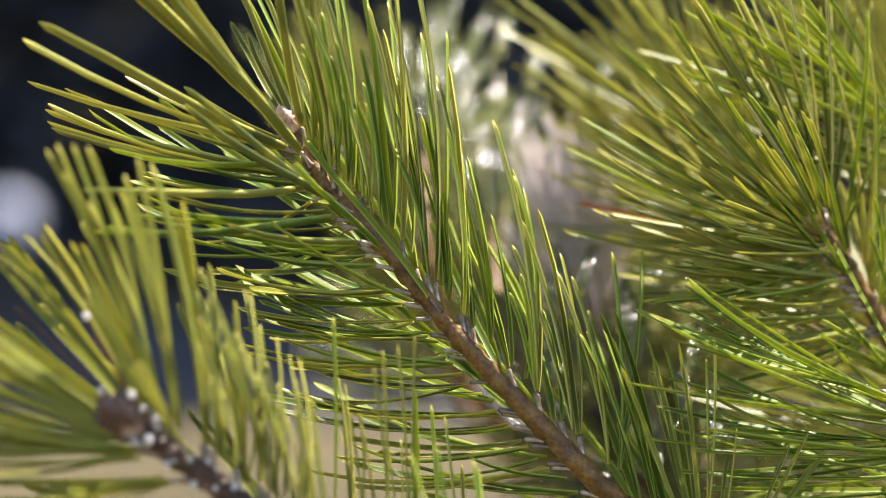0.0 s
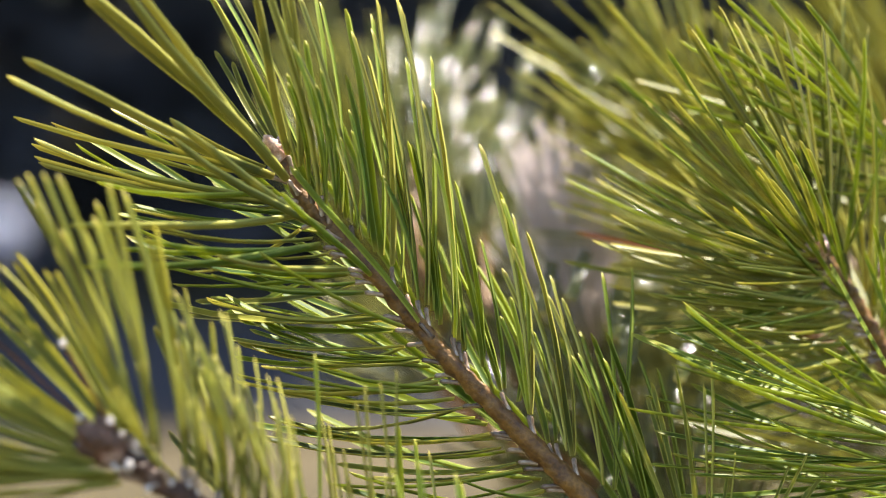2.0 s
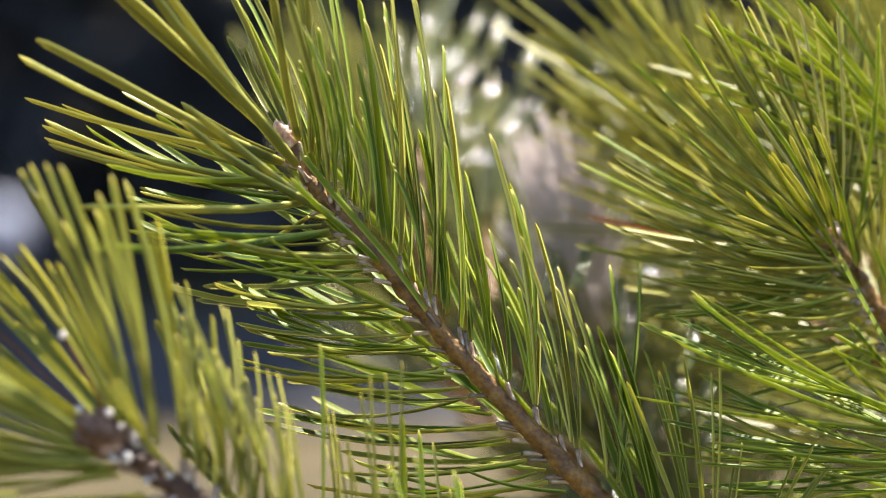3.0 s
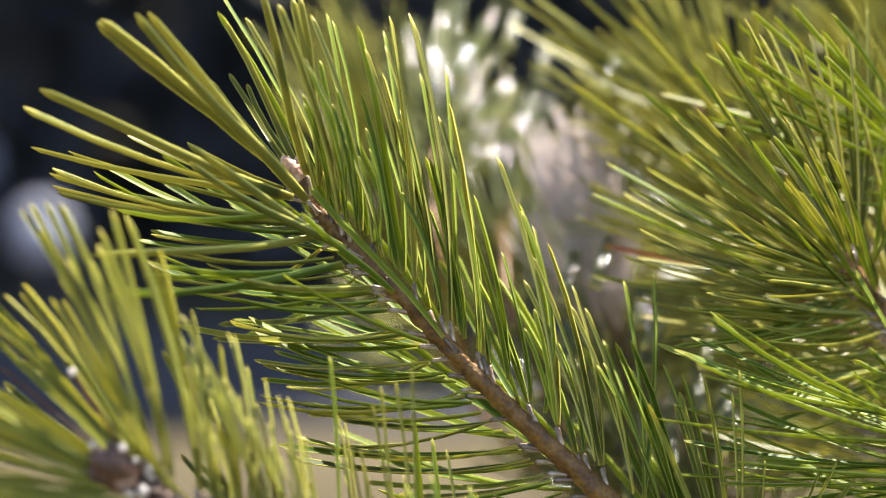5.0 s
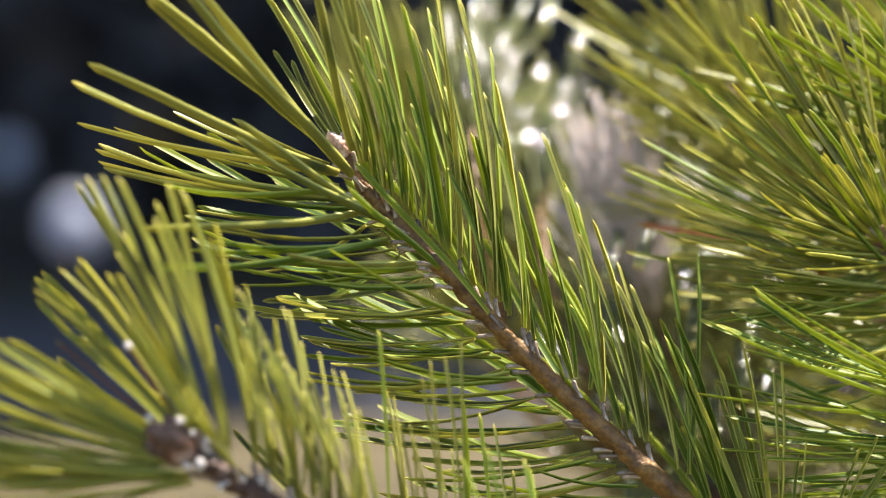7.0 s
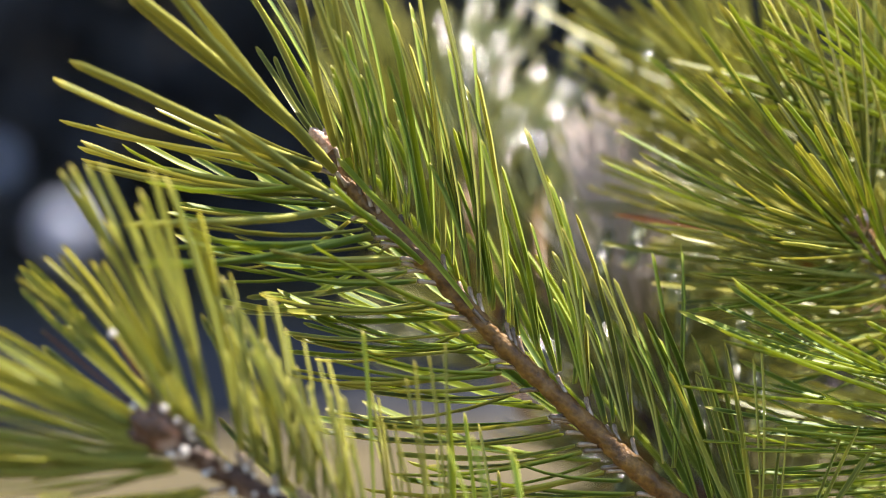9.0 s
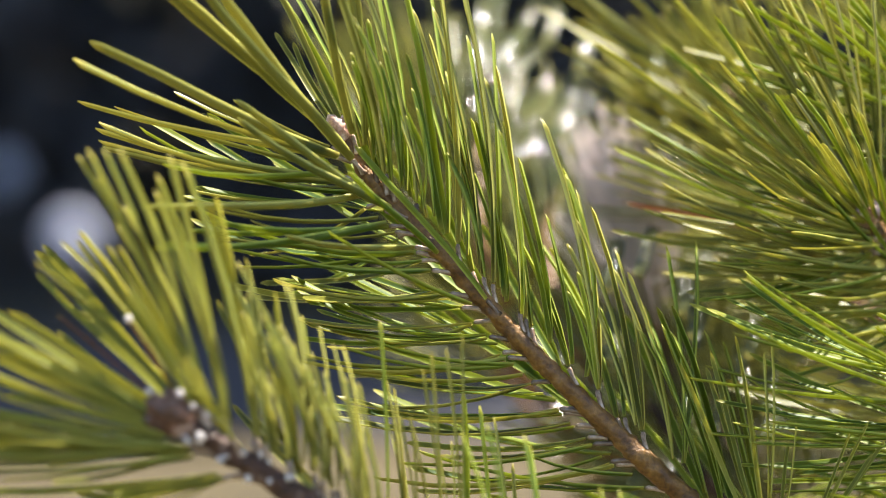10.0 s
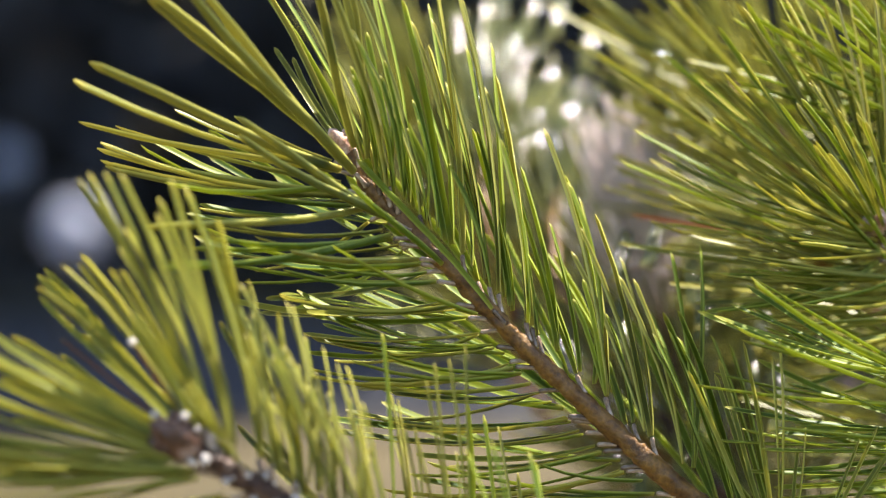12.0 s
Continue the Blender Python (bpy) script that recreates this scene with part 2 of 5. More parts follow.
def bud_mesh(material):
    """An egg of overlapping scales."""
    if material.name not in MESHES:
        verts, faces = [], []
        rings, sides = 12, 10
        for k in range(rings):
            f = k / (rings - 1)
            r = 0.0023 * math.sin(math.pi * min(1, 0.18 + 0.82 * f)) ** 0.7 * (1 + 0.16 * (k % 2)) + 0.0001
            for j in range(sides):
                a = 2 * math.pi * (j + 0.5 * (k % 2)) / sides
                q = r * (1 + 0.12 * math.sin(5 * a + k))
                verts.append((q * math.cos(a), q * math.sin(a), 0.009 * f))
        for k in range(rings - 1):
            for j in range(sides):
                faces.append((k * sides + j, k * sides + (j + 1) % sides, (k + 1) * sides + (j + 1) % sides, (k + 1) * sides + j))
        faces.append(tuple((rings - 1) * sides + j for j in range(sides)))
        MESHES[material.name] = mesh_of("bud", verts, faces, material)
    return MESHES[material.name]


def bead_mesh():
    if "bead" not in MESHES:
        profile = [(-0.001, 0.0002), (-0.0007, 0.00075), (0.0, 0.00105), (0.0006, 0.0008), (0.0009, 0.0002)]
        verts, faces = tube([Vector((0.00005 * k, 0, z)) for k, (z, _) in enumerate(profile)], [r for _, r in profile], 9, 0.08, 0.001)
        MESHES["bead"] = mesh_of("resin_bead", verts, faces, RESIN_GLINT)
    return MESHES["bead"]


def aimed(start, end, towards, length, slim=1.0):
    """The pose of a piece whose z runs from start to end and whose x leans towards a way, scaled from that length."""
    z = end - start
    scale = z.length / length
    z = z.normalized()
    x = towards - z * towards.dot(z)
    if x.length < 1e-6:
        x = Vector((0, 1, 0)) - z * z.y
    x.normalize()
    y = z.cross(x)
    turn = Matrix((x, y, z)).transposed().to_4x4()
    return Matrix.Translation(start) @ turn @ Matrix.Diagonal((scale ** slim, scale ** slim, scale, 1))


# The branches are laid out in a tilted frame at the tree: x to the side, y away, z up.
LAID = pose(0, 0, 1.3, -6, 0, 0)


class Shoot:
    """One branch: a thing with a twig, buds, sheaths and needles."""

    def __init__(self, points, radii, label, seed, material, width=1.0, bark=None, bark_label="orange-brown scaly twig"):
        self.rng = random.Random(seed)
        self.base = Vector(points[0])
        self.thing = tagged(new("pine_branch"), label, "branch", "branches of the pine")
        self.thing.matrix_world = LAID @ Matrix.Translation(self.base)
        self.material, self.width = material, width
        self.count = 160
        self.line = curve_through([Vector(p) - self.base for p in points], self.count)
        r0, r1 = radii
        self.radii = [r0 + (r1 - r0) * (k / (self.count - 1)) ** 0.7 for k in range(self.count)]
        verts, faces = tube(self.line, self.radii, 14, 0.36, 0.0026)
        self.twig = part_of("twig", mesh_of("twig", verts, faces, bark or TWIG), self.thing, label=bark_label)
        lengths = [0.0]
        for a, b in zip(self.line, self.line[1:]):
            lengths.append(lengths[-1] + (b - a).length)
        self.lengths = lengths

    def spot(self, back):
        """The point on the twig this far back from its end, the way of growth, and the radius."""
        want = max(0.0, self.lengths[-1] - back)
        k = 1
        while k < self.count - 1 and self.lengths[k] < want:
            k += 1
        f = (want - self.lengths[k - 1]) / (self.lengths[k] - self.lengths[k - 1])
        a, b = self.line[k - 1], self.line[k]
        return a.lerp(b, f), (b - a).normalized(), self.radii[k]

    def sides(self, way):
        across = way.cross(Vector((0, 1, 0))).normalized()
        return across, across.cross(way).normalized()

    def pair(self, foot, way, out, length, spread, bow=None, single=False, sheath=True, material=None):
        """A sheath on the twig with two needles out of it."""
        rng = self.rng
        way = way.normalized()
        top = foot + way * 0.0064
        if sheath:
            part_of("sheath", sheath_mesh(), self.twig, aimed(foot, foot + way * 0.0058, out, 0.0072))
        meshes = needle_meshes(material or self.material)
        level = rng.randrange(len(BOWS)) if bow is None else bow
        turn = Matrix.Rotation(rng.uniform(0, math.pi), 3, way) @ out.cross(way).normalized()
        for side in ((1,) if single else (-1, 1)):
            end = top + (way + turn * side * math.tan(spread)).normalized() * length * rng.uniform(0.96, 1.03)
            lean = out + turn * side * 0.5
            # bowed outwards at the middle, so that the end sweeps towards the tip
            part_of("needle", meshes[2 * level + rng.randrange(2)], self.thing, aimed(top, end, lean, NEEDLE_LENGTH, 0.5) @ Matrix.Diagonal((self.width, self.width, 1, 1)))

    def crown(self, count, reach, angles, lengths, keep=None, spread=(0.03, 0.1), turn=0.0, material=None, start=0.0, loose=8, foot=0.6):
        """Pairs in a spiral from the end back over reach metres. angles: from the way of growth, at the end and farthest back."""
        rng = self.rng
        for k in range(count):
            f = start + (1 - start) * (k + rng.random() * 0.6) / count
            spot, way, radius = self.spot(f * reach)
            across, up = self.sides(way)
            a = turn + k * 2.39996 + rng.uniform(-0.25, 0.25)
            out = across * math.cos(a) + up * math.sin(a)
            if keep and not keep(out, f, rng):
                continue
            lean = radians(angles[0] + (angles[1] - angles[0]) * f ** 0.6 + rng.uniform(-loose, loose))
            aim = way * math.cos(lean) + out * math.sin(lean)
            self.pair(spot + out * radius * 0.8, aim, out, rng.uniform(*lengths), rng.uniform(*spread), sheath=rng.random() < foot, material=material)

    def place(self, rows, bow=None, single=False, material=None):
        """Pairs set one by one: how far back from the end each foot stands, and where the needles end."""
        for k, (back, *end) in enumerate(rows):
            spot, way, radius = self.spot(back)
            aim = Vector(end) - self.base - spot
            out = aim - way * aim.dot(way)
            out = out.normalized() if out.length > 1e-5 else Vector((0, 0, 1))
            foot = spot + out * radius * 0.8
            aim = Vector(end) - self.base - foot
            self.pair(foot, aim, out, aim.length - 0.0064, self.rng.uniform(0.02, 0.07), bow, single, k % 2 == 0, material)

    def lay(self, rows, material=None, bows=(1, 2), slim=1.0, feet=0.45, twin=0.0, loose=0.0):
        """Single needles: how far back from the end each foot stands, and where the needle ends."""
        rng = self.rng
        for back, *end in rows:
            spot, way, radius = self.spot(back + rng.uniform(0, loose))
            end = Vector(end) - self.base
            aim = end - spot
            out = aim - way * aim.dot(way)
            out = out.normalized() if out.length > 1e-5 else Vector((0, 0, 1))
            foot = spot + out * radius * 0.8
            aim = (end - foot).normalized()
            top = foot + aim * 0.0064
            if rng.random() < feet:
                part_of("sheath", sheath_mesh(), self.twig, aimed(foot, foot + aim * 0.0058, out, 0.0072))
            lean = out + out.cross(aim) * rng.uniform(-0.8, 0.8)
            ends = [end]
            if rng.random() < twin:
                a = rng.uniform(0, 6.283)
                ends.append(end + (out * math.cos(a) + out.cross(aim) * math.sin(a)) * rng.uniform(0.002, 0.006) - aim * rng.uniform(0, 0.005))
            for end in ends:
                mesh = needle_meshes(material or self.material)[2 * rng.choice(bows) + rng.randrange(2)]
                wide = self.width * slim * rng.uniform(0.9, 1.08)
                part_of("needle", mesh, self.thing, aimed(top, end, lean, NEEDLE_LENGTH, 0.5) @ Matrix.Diagonal((wide, wide, 1, 1)))

    def gleaming(self, rows, lean=0.3, length=0.03):
        """Glossy needles turned so that the sun glints on them: where the middle of each lies."""
        for place in rows:
            place = Vector(place)
            half = (LAID.to_3x3().inverted() @ SUN_WAY - place.normalized()).normalized()
            way = Vector((lean + self.rng.uniform(-0.12, 0.12), 0, 1))
            way = (way - half * way.dot(half)).normalized() * length / 2
            mesh = needle_meshes(NEEDLE_SHINY_SHADED)[self.rng.randrange(2)]
            aside = half.cross(way).normalized() * 0.0011
            for shift in (-aside, aside):
                middle = place + shift - self.base
                part_of("needle", mesh, self.thing, aimed(middle - way, middle + way, half, NEEDLE_LENGTH, 0.0))

    def beads(self, size, rows):
        """Beads set at given places, standing in for resin and sheath glints."""
        for place in rows:
            part_of("resin_bead", bead_mesh(), self.thing, Matrix.Translation(Vector(place) - self.base) @ Matrix.Diagonal((size, size, size, 1)), "clear white bead standing in for resin and sheath glints")

    def drops(self, rows):
        """Beads standing in for resin and sheath glints: how far back from the end, lean across, lean up, size."""
        for back, side, deep, size in rows:
            spot, way, radius = self.spot(back)
            across, up = self.sides(way)
            out = (across * side + up * deep).normalized()
            part_of("resin_bead", bead_mesh(), self.twig, Matrix.Translation(spot + out * radius * 1.25) @ Matrix.Diagonal((size, size, size * 1.2, 1)), "clear white bead standing in for resin and sheath glints")

    def buds(self, rows, material=BUD, label="pinkish resinous bud"):
        """Buds at the end: lean to the side, lean away, size."""
        end, way = self.line[-1], (self.line[-1] - self.line[-4]).normalized()
        across, up = self.sides(way)
        for side, deep, size in rows:
            aim = (way + across * side + up * deep).normalized()
            part_of("bud", bud_mesh(material), self.twig, aimed(end - way * 0.002 + aim * 0.001, end + aim * 0.009 * size, across, 0.009), label)


# ---- ground, road, distance ----
def sheet(name, x0, x1, y0, y1, nx, ny, material, height):
    verts = [Vector((x0 + (x1 - x0) * i / nx, y0 + (y1 - y0) * j / ny, 0)) for j in range(ny + 1) for i in range(nx + 1)]
    for v in verts:
        v.z = height(v.x, v.y)
    faces = [(j * (nx + 1) + i, j * (nx + 1) + i + 1, (j + 1) * (nx + 1) + i + 1, (j + 1) * (nx + 1) + i) for j in range(ny) for i in range(nx)]
    return new(name, mesh_of(name, verts, faces, material))


def ground_height(x, y):
    rough = 0.035 * noise.noise(Vector((x * 0.5, y * 0.5, 0.3)))
    if 7.2 < y < 10.2:
        rough = min(rough, -0.02)
    return rough


# finer near the pine, coarse out to the horizon, in one sheet
steps = sorted({round(s * 0.5, 2) for s in range(-40, 81)} | {-600, -200, -80, -40, 60, 90, 150, 300, 900})
verts = [Vector((x, y, ground_height(x, y))) for y in steps for x in steps]
n = len(steps)
tagged(new("ground", mesh_of("ground", verts, [(j * n + i, j * n + i + 1, (j + 1) * n + i + 1, (j + 1) * n + i) for j in range(n - 1) for i in range(n - 1)], GROUND)),
       "dry straw-coloured grassy ground", "ground", kind="structure")
road = tagged(sheet("road", -60, 60, 7.5, 9.9, 120, 10, ROAD, lambda x, y: 0.012 + 0.05 * (1 - ((y - 8.7) / 1.2) ** 2) * 0.5), "worn blue-grey asphalt path in shade", "road", kind="structure")


def dry_grass():
    rng = random.Random(4)
    verts, faces, along = [], [], []
    for k in range(5000):
        x, y = rng.uniform(-3.2, 3.2), rng.uniform(1.6, 6.3)
        h, lean, a = rng.uniform(0.05, 0.16), rng.uniform(0.01, 0.09), rng.uniform(0, 6.283)
        z = ground_height(x, y) - 0.01
        side, way = Vector((-math.sin(a), math.cos(a), 0)) * 0.0022, Vector((math.cos(a), math.sin(a), 0)) * lean
        start, p = len(verts), Vector((x, y, z))
        verts += [p - side, p + side, p + way * 0.35 + side * 0.8 + Vector((0, 0, h * 0.6)), p + way * 0.35 - side * 0.8 + Vector((0, 0, h * 0.6)), p + way + Vector((0, 0, h))]
        faces += [(start, start + 1, start + 2, start + 3), (start + 3, start + 2, start + 4)]
        along += [0.2, 0.2, 0.6, 0.6, 0.8]
    tagged(new("dry_grass", mesh_of("dry_grass", verts, faces, STRAW, along)), "short dry straw-coloured grass blades", "grass", kind="stuff")


dry_grass()


def path_lamp(x, y):
    """A made-up stand-in for a pale blob: a dark post on a foot, with a white globe."""
    lamp = tagged(new("path_lamp"), "white globe on a dark post, standing in for a pale blob", "lamp", "lamps beside the path")
    lamp.matrix_world = pose(x, y, 0.0)
    high = 0.63
    profile = [(-0.03, 0.07), (0.02, 0.07), (0.03, 0.055), (0.035, 0.016), (high - 0.11, 0.016), (high - 0.1, 0.034), (high - 0.078, 0.038)]
    verts, faces = tube([Vector((0, 0, z)) for z, _ in profile], [r for _, r in profile], 20)
    part_of("post", mesh_of("post", verts, faces, STAND_IN_POST, None, False), lamp, label="dark post added to carry the globe")
    bm = bmesh.new()
    bmesh.ops.create_uvsphere(bm, u_segments=32, v_segments=20, radius=0.074)
    data = bpy.data.meshes.new("globe")
    bm.to_mesh(data)
    bm.free()
    data.materials.append(STAND_IN_GLOBE)
    data.polygons.foreach_set("use_smooth", [True] * len(data.polygons))
    part_of("globe", data, lamp, pose(0, 0, high), "white globe standing in for the pale blob")


path_lamp(-1.08, 7.15)
path_lamp(-1.80, 10.10)

WOOD_MESHES = []


def wood_tree(seed):
    """A dark forest spruce: tapered trunk, limbs in whorls, drooping sprays."""
    rng = random.Random(seed)
    # tall enough for the unseen tops to shade the path
    high = rng.uniform(10.4, 12.4)
    points = [Vector((0.1 * math.sin(k), 0.1 * math.cos(1.7 * k), high * k / 10 - 0.1)) for k in range(11)]
    verts, faces = tube(points, [0.1 * (1 - k / 10.5) + 0.01 for k in range(11)], 9, 0.15, 0.2)
    trunk = mesh_of("trunk", verts, faces, WOODS_BARK)
    verts, faces, along = [], [], []
    for whorl in range(26):
        z = 0.12 + (high - 0.3) * whorl / 26
        reach = 1.5 * (1 - z / (high + 0.3)) ** 0.8 + 0.15
        for k in range(9):
            a = rng.uniform(0, 6.283)
            way = Vector((math.cos(a), math.sin(a), 0))
            side = Vector((-way.y, way.x, 0))
            for s in range(9):
                f = (s + rng.random()) / 9
                p = way * reach * f + Vector((0, 0, z - 0.32 * reach * f * f + rng.uniform(-0.08, 0.08)))
                w = side * rng.uniform(-1, 1) * 0.4 * (1.1 - f)
                tip = p + way * rng.uniform(0.1, 0.3) + w + Vector((0, 0, rng.uniform(-0.28, -0.05)))
                wide = (tip - p).cross(Vector((rng.uniform(-1, 1), rng.uniform(-1, 1), 1))).normalized() * rng.uniform(0.05, 0.11)
                start = len(verts)
                verts += [p - wide * 0.4, p.lerp(tip, 0.5) + wide, tip, p.lerp(tip, 0.5) - wide]
                faces.append((start, start + 1, start + 2, start + 3))
                along += [0.2, 0.5, 0.8, 0.5]
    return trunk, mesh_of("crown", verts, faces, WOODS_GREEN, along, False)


def woods():
    kinds = [wood_tree(k) for k in (1, 2, 3)]
    firsts = []
    for trunk, crown in kinds:
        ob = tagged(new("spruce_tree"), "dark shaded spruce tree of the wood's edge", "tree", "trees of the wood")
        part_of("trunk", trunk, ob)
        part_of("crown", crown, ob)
        firsts.append(ob)
    rng = random.Random(9)
    spots = []
    for row, y in enumerate((11.7, 13.4, 15.6, 18.5, 22.0)):
        # the rows run on out of view to the right to cast shade
        for k in range(15):
            spots.append((-9.6 + 1.6 * k + rng.uniform(-0.4, 0.4) + 0.8 * (row % 2), y + rng.uniform(-0.8, 0.8)))
    for k, (x, y) in enumerate(spots):
        m = pose(x, y, 0, 0, 0, rng.uniform(0, 360))
        if k < 3:
            firsts[k].matrix_world = m
        else:
            copy_thing(firsts[k % 3], m)


woods()


# ---- the pine ----
def pine_trunk():
    points = curve_through([(0.62, 0.95, -0.15), (0.6, 0.93, 0.5), (0.63, 0.95, 1.1), (0.61, 0.97, 1.8), (0.63, 0.96, 2.3)], 60)
    verts, faces = tube(points, [0.055 - 0.03 * k / 59 for k in range(60)], 18, 0.16, 0.03)
    pine = tagged(new("pine_tree"), "young pine with flaking brown bark", "tree")
    part_of("trunk", mesh_of("trunk", verts, faces, TRUNK), pine)


pine_trunk()
# the branch in focus
main = Shoot([(0.6200, 0.9990, -0.4200), (0.4200, 0.8600, -0.3400), (0.2600, 0.8000, -0.2400), (0.0923, 0.7520, -0.0971), (0.0684, 0.7495, -0.0753), (0.0532, 0.7480, -0.0622), (0.0363, 0.7470, -0.0465), (0.0253, 0.7460, -0.0362), (0.0085, 0.7440, -0.0191), (-0.0023, 0.7430, -0.0072), (-0.0107, 0.7430, 0.0015), (-0.0240, 0.7420, 0.0139), (-0.0337, 0.7420, 0.0289)], (0.0043, 0.0021),
             "sunlit pine branch in focus, green needles, pink buds", 11, NEEDLE, 1.1)
main.lay([(0.0018, -0.1072, 0.6970, 0.0469), (0.0023, -0.1028, 0.6970, 0.0519), (0.0037, -0.1040, 0.7270, 0.0309),
    (0.0047, -0.1071, 0.7420, 0.0299), (0.0059, -0.1054, 0.7370, 0.0262), (0.0023, -0.0854, 0.6920, 0.0708),
    (0.0024, -0.0756, 0.6920, 0.0724), (0.0038, -0.0750, 0.7220, 0.0713), (0.0033, -0.0423, 0.7120, 0.0802),
    (0.0055, -0.0344, 0.7220, 0.0797), (0.0126, -0.0375, 0.7069, 0.0765), (0.0288, -0.0631, 0.7126, 0.0373)], bows=(1, 2), slim=1.3, twin=0.35, loose=0.014)
main.lay([(0.0025, -0.1110, 0.7320, 0.0372), (0.0021, -0.1016, 0.7420, 0.0365), (0.0016, -0.0841, 0.7420, 0.0411),
    (0.0011, -0.0666, 0.7420, 0.0391), (0.0001, -0.0611, 0.7570, 0.0584), (0.0000, -0.0559, 0.7620, 0.0608),
    (0.0001, -0.0497, 0.7520, 0.0570), (0.0028, -0.0494, 0.7420, 0.0759), (0.0070, -0.0395, 0.7420, 0.0606),
    (0.0026, -0.0572, 0.7620, 0.0764)], NEEDLE, loose=0.012)
main.lay([(0.0347, -0.0301, 0.7429, 0.0767), (0.0406, -0.0319, 0.7230, 0.0636), (0.0518, -0.0142, 0.7432, 0.0669),
    (0.0619, -0.0084, 0.7438, 0.0678), (0.0641, -0.0093, 0.7490, 0.0601), (0.0512, -0.0069, 0.7331, 0.0757),
    (0.0672, -0.0012, 0.7382, 0.0769), (0.0792, 0.0075, 0.7452, 0.0471), (0.0816, 0.0107, 0.7454, 0.0508),
    (0.1121, 0.0250, 0.7474, 0.0351), (0.1127, 0.0328, 0.7594, 0.0155), (0.1306, 0.0401, 0.7483, 0.0094),
    (0.1284, 0.0357, 0.7521, 0.0061), (0.1434, 0.0469, 0.7452, -0.0089), (0.1306, 0.0477, 0.7523, -0.0032)], bows=(1, 2, 2), twin=0.4)
main.lay([(0.0246, -0.0295, 0.7123, 0.0594), (0.0299, -0.0244, 0.7547, 0.0762), (0.0641, -0.0071, 0.7480, 0.0414),
    (0.0649, -0.0032, 0.7400, 0.0246), (0.0731, 0.0037, 0.7447, 0.0350), (0.0926, 0.0181, 0.7503, 0.0238),
    (0.0798, 0.0116, 0.7253, 0.0308), (0.1016, 0.0262, 0.7409, 0.0068), (0.1020, 0.0185, 0.7529, 0.0002),
    (0.1117, 0.0358, 0.7374, -0.0098), (0.1585, 0.0546, 0.7442, -0.0266), (0.1658, 0.0617, 0.7493, -0.0251),
    (0.1728, 0.0608, 0.7546, -0.0202), (0.0453, -0.0161, 0.7630, 0.0551), (0.0560, -0.0041, 0.7634, 0.0500),
    (0.0744, 0.0072, 0.7628, 0.0242), (0.1240, 0.0436, 0.7579, -0.0203), (0.0205, -0.0362, 0.7521, 0.0712),
    (0.0234, -0.0270, 0.7323, 0.0627), (0.0276, -0.0218, 0.7225, 0.0538), (0.0323, -0.0210, 0.7528, 0.0493),
    (0.0370, -0.0153, 0.7230, 0.0343), (0.0169, -0.0315, 0.7220, 0.0521), (0.0216, -0.0264, 0.7622, 0.0790)], NEEDLE_GREEN, twin=0.7)
main.lay([(0.0412, -0.0140, 0.7430, 0.0436)], NEEDLE_GREEN, twin=0.7)
main.lay([(0.0604, -0.0539, 0.7437, -0.0135), (0.0615, -0.0702, 0.7498, -0.0152), (0.0858, -0.0451, 0.7458, -0.0356),
    (0.1081, -0.0346, 0.7472, -0.0482), (0.1192, -0.0136, 0.7476, -0.0617), (0.1308, -0.0234, 0.7483, -0.0719),
    (0.0777, -0.0442, 0.7451, -0.0266), (0.0929, -0.0423, 0.7463, -0.0379)], NEEDLE_SUNLIT, (3,), twin=0.3)
main.lay([(0.0196, -0.0771, 0.7421, 0.0120), (0.0288, -0.0697, 0.7226, 0.0063), (0.0410, -0.0738, 0.7470, -0.0008),
    (0.0195, -0.0868, 0.6871, 0.0060), (0.0425, -0.0487, 0.7130, -0.0008), (0.0709, -0.0465, 0.7405, -0.0251),
    (0.0963, -0.0207, 0.7426, -0.0429), (0.1128, -0.0371, 0.7474, -0.0543), (0.1287, -0.0107, 0.7441, -0.0755),
    (0.0169, -0.0878, 0.7380, 0.0204), (0.0222, -0.0632, 0.7722, -0.0068), (0.0358, -0.0600, 0.7330, 0.0035),
    (0.0461, -0.0590, 0.7630, -0.0153), (0.0574, -0.0604, 0.7585, -0.0194), (0.0703, -0.0385, 0.7645, -0.0342),
    (0.0828, -0.0317, 0.7655, -0.0429), (0.0953, -0.0281, 0.7615, -0.0512), (0.1072, -0.0179, 0.7672, -0.0550),
    (0.1210, -0.0041, 0.7627, -0.0667)], NEEDLE, (2, 3), twin=0.35)
main.lay([(0.0200, -0.0797, 0.7321, 0.0102), (0.0326, -0.0760, 0.7128, 0.0002), (0.0515, -0.0724, 0.7551, -0.0036),
    (0.0306, -0.0837, 0.6927, -0.0050), (0.0473, -0.0373, 0.7280, -0.0061), (0.0774, -0.0457, 0.7551, -0.0314),
    (0.1093, -0.0399, 0.7513, -0.0509), (0.1216, -0.0157, 0.7417, -0.0669), (0.1371, 0.0231, 0.7387, -0.0641),
    (0.0114, -0.0848, 0.7219, 0.0190), (0.0346, -0.0549, 0.7779, -0.0208), (0.0407, -0.0650, 0.7530, -0.0100),
    (0.0514, -0.0511, 0.7231, -0.0063), (0.0656, -0.0448, 0.7541, -0.0202), (0.0769, -0.0409, 0.7450, -0.0225),
    (0.0888, -0.0321, 0.7360, -0.0329), (0.1013, -0.0245, 0.7569, -0.0424), (0.1144, -0.0109, 0.7575, -0.0578),
    (0.1258, 0.0027, 0.7580, -0.0731)], NEEDLE_GREEN, (2, 3), twin=0.35)
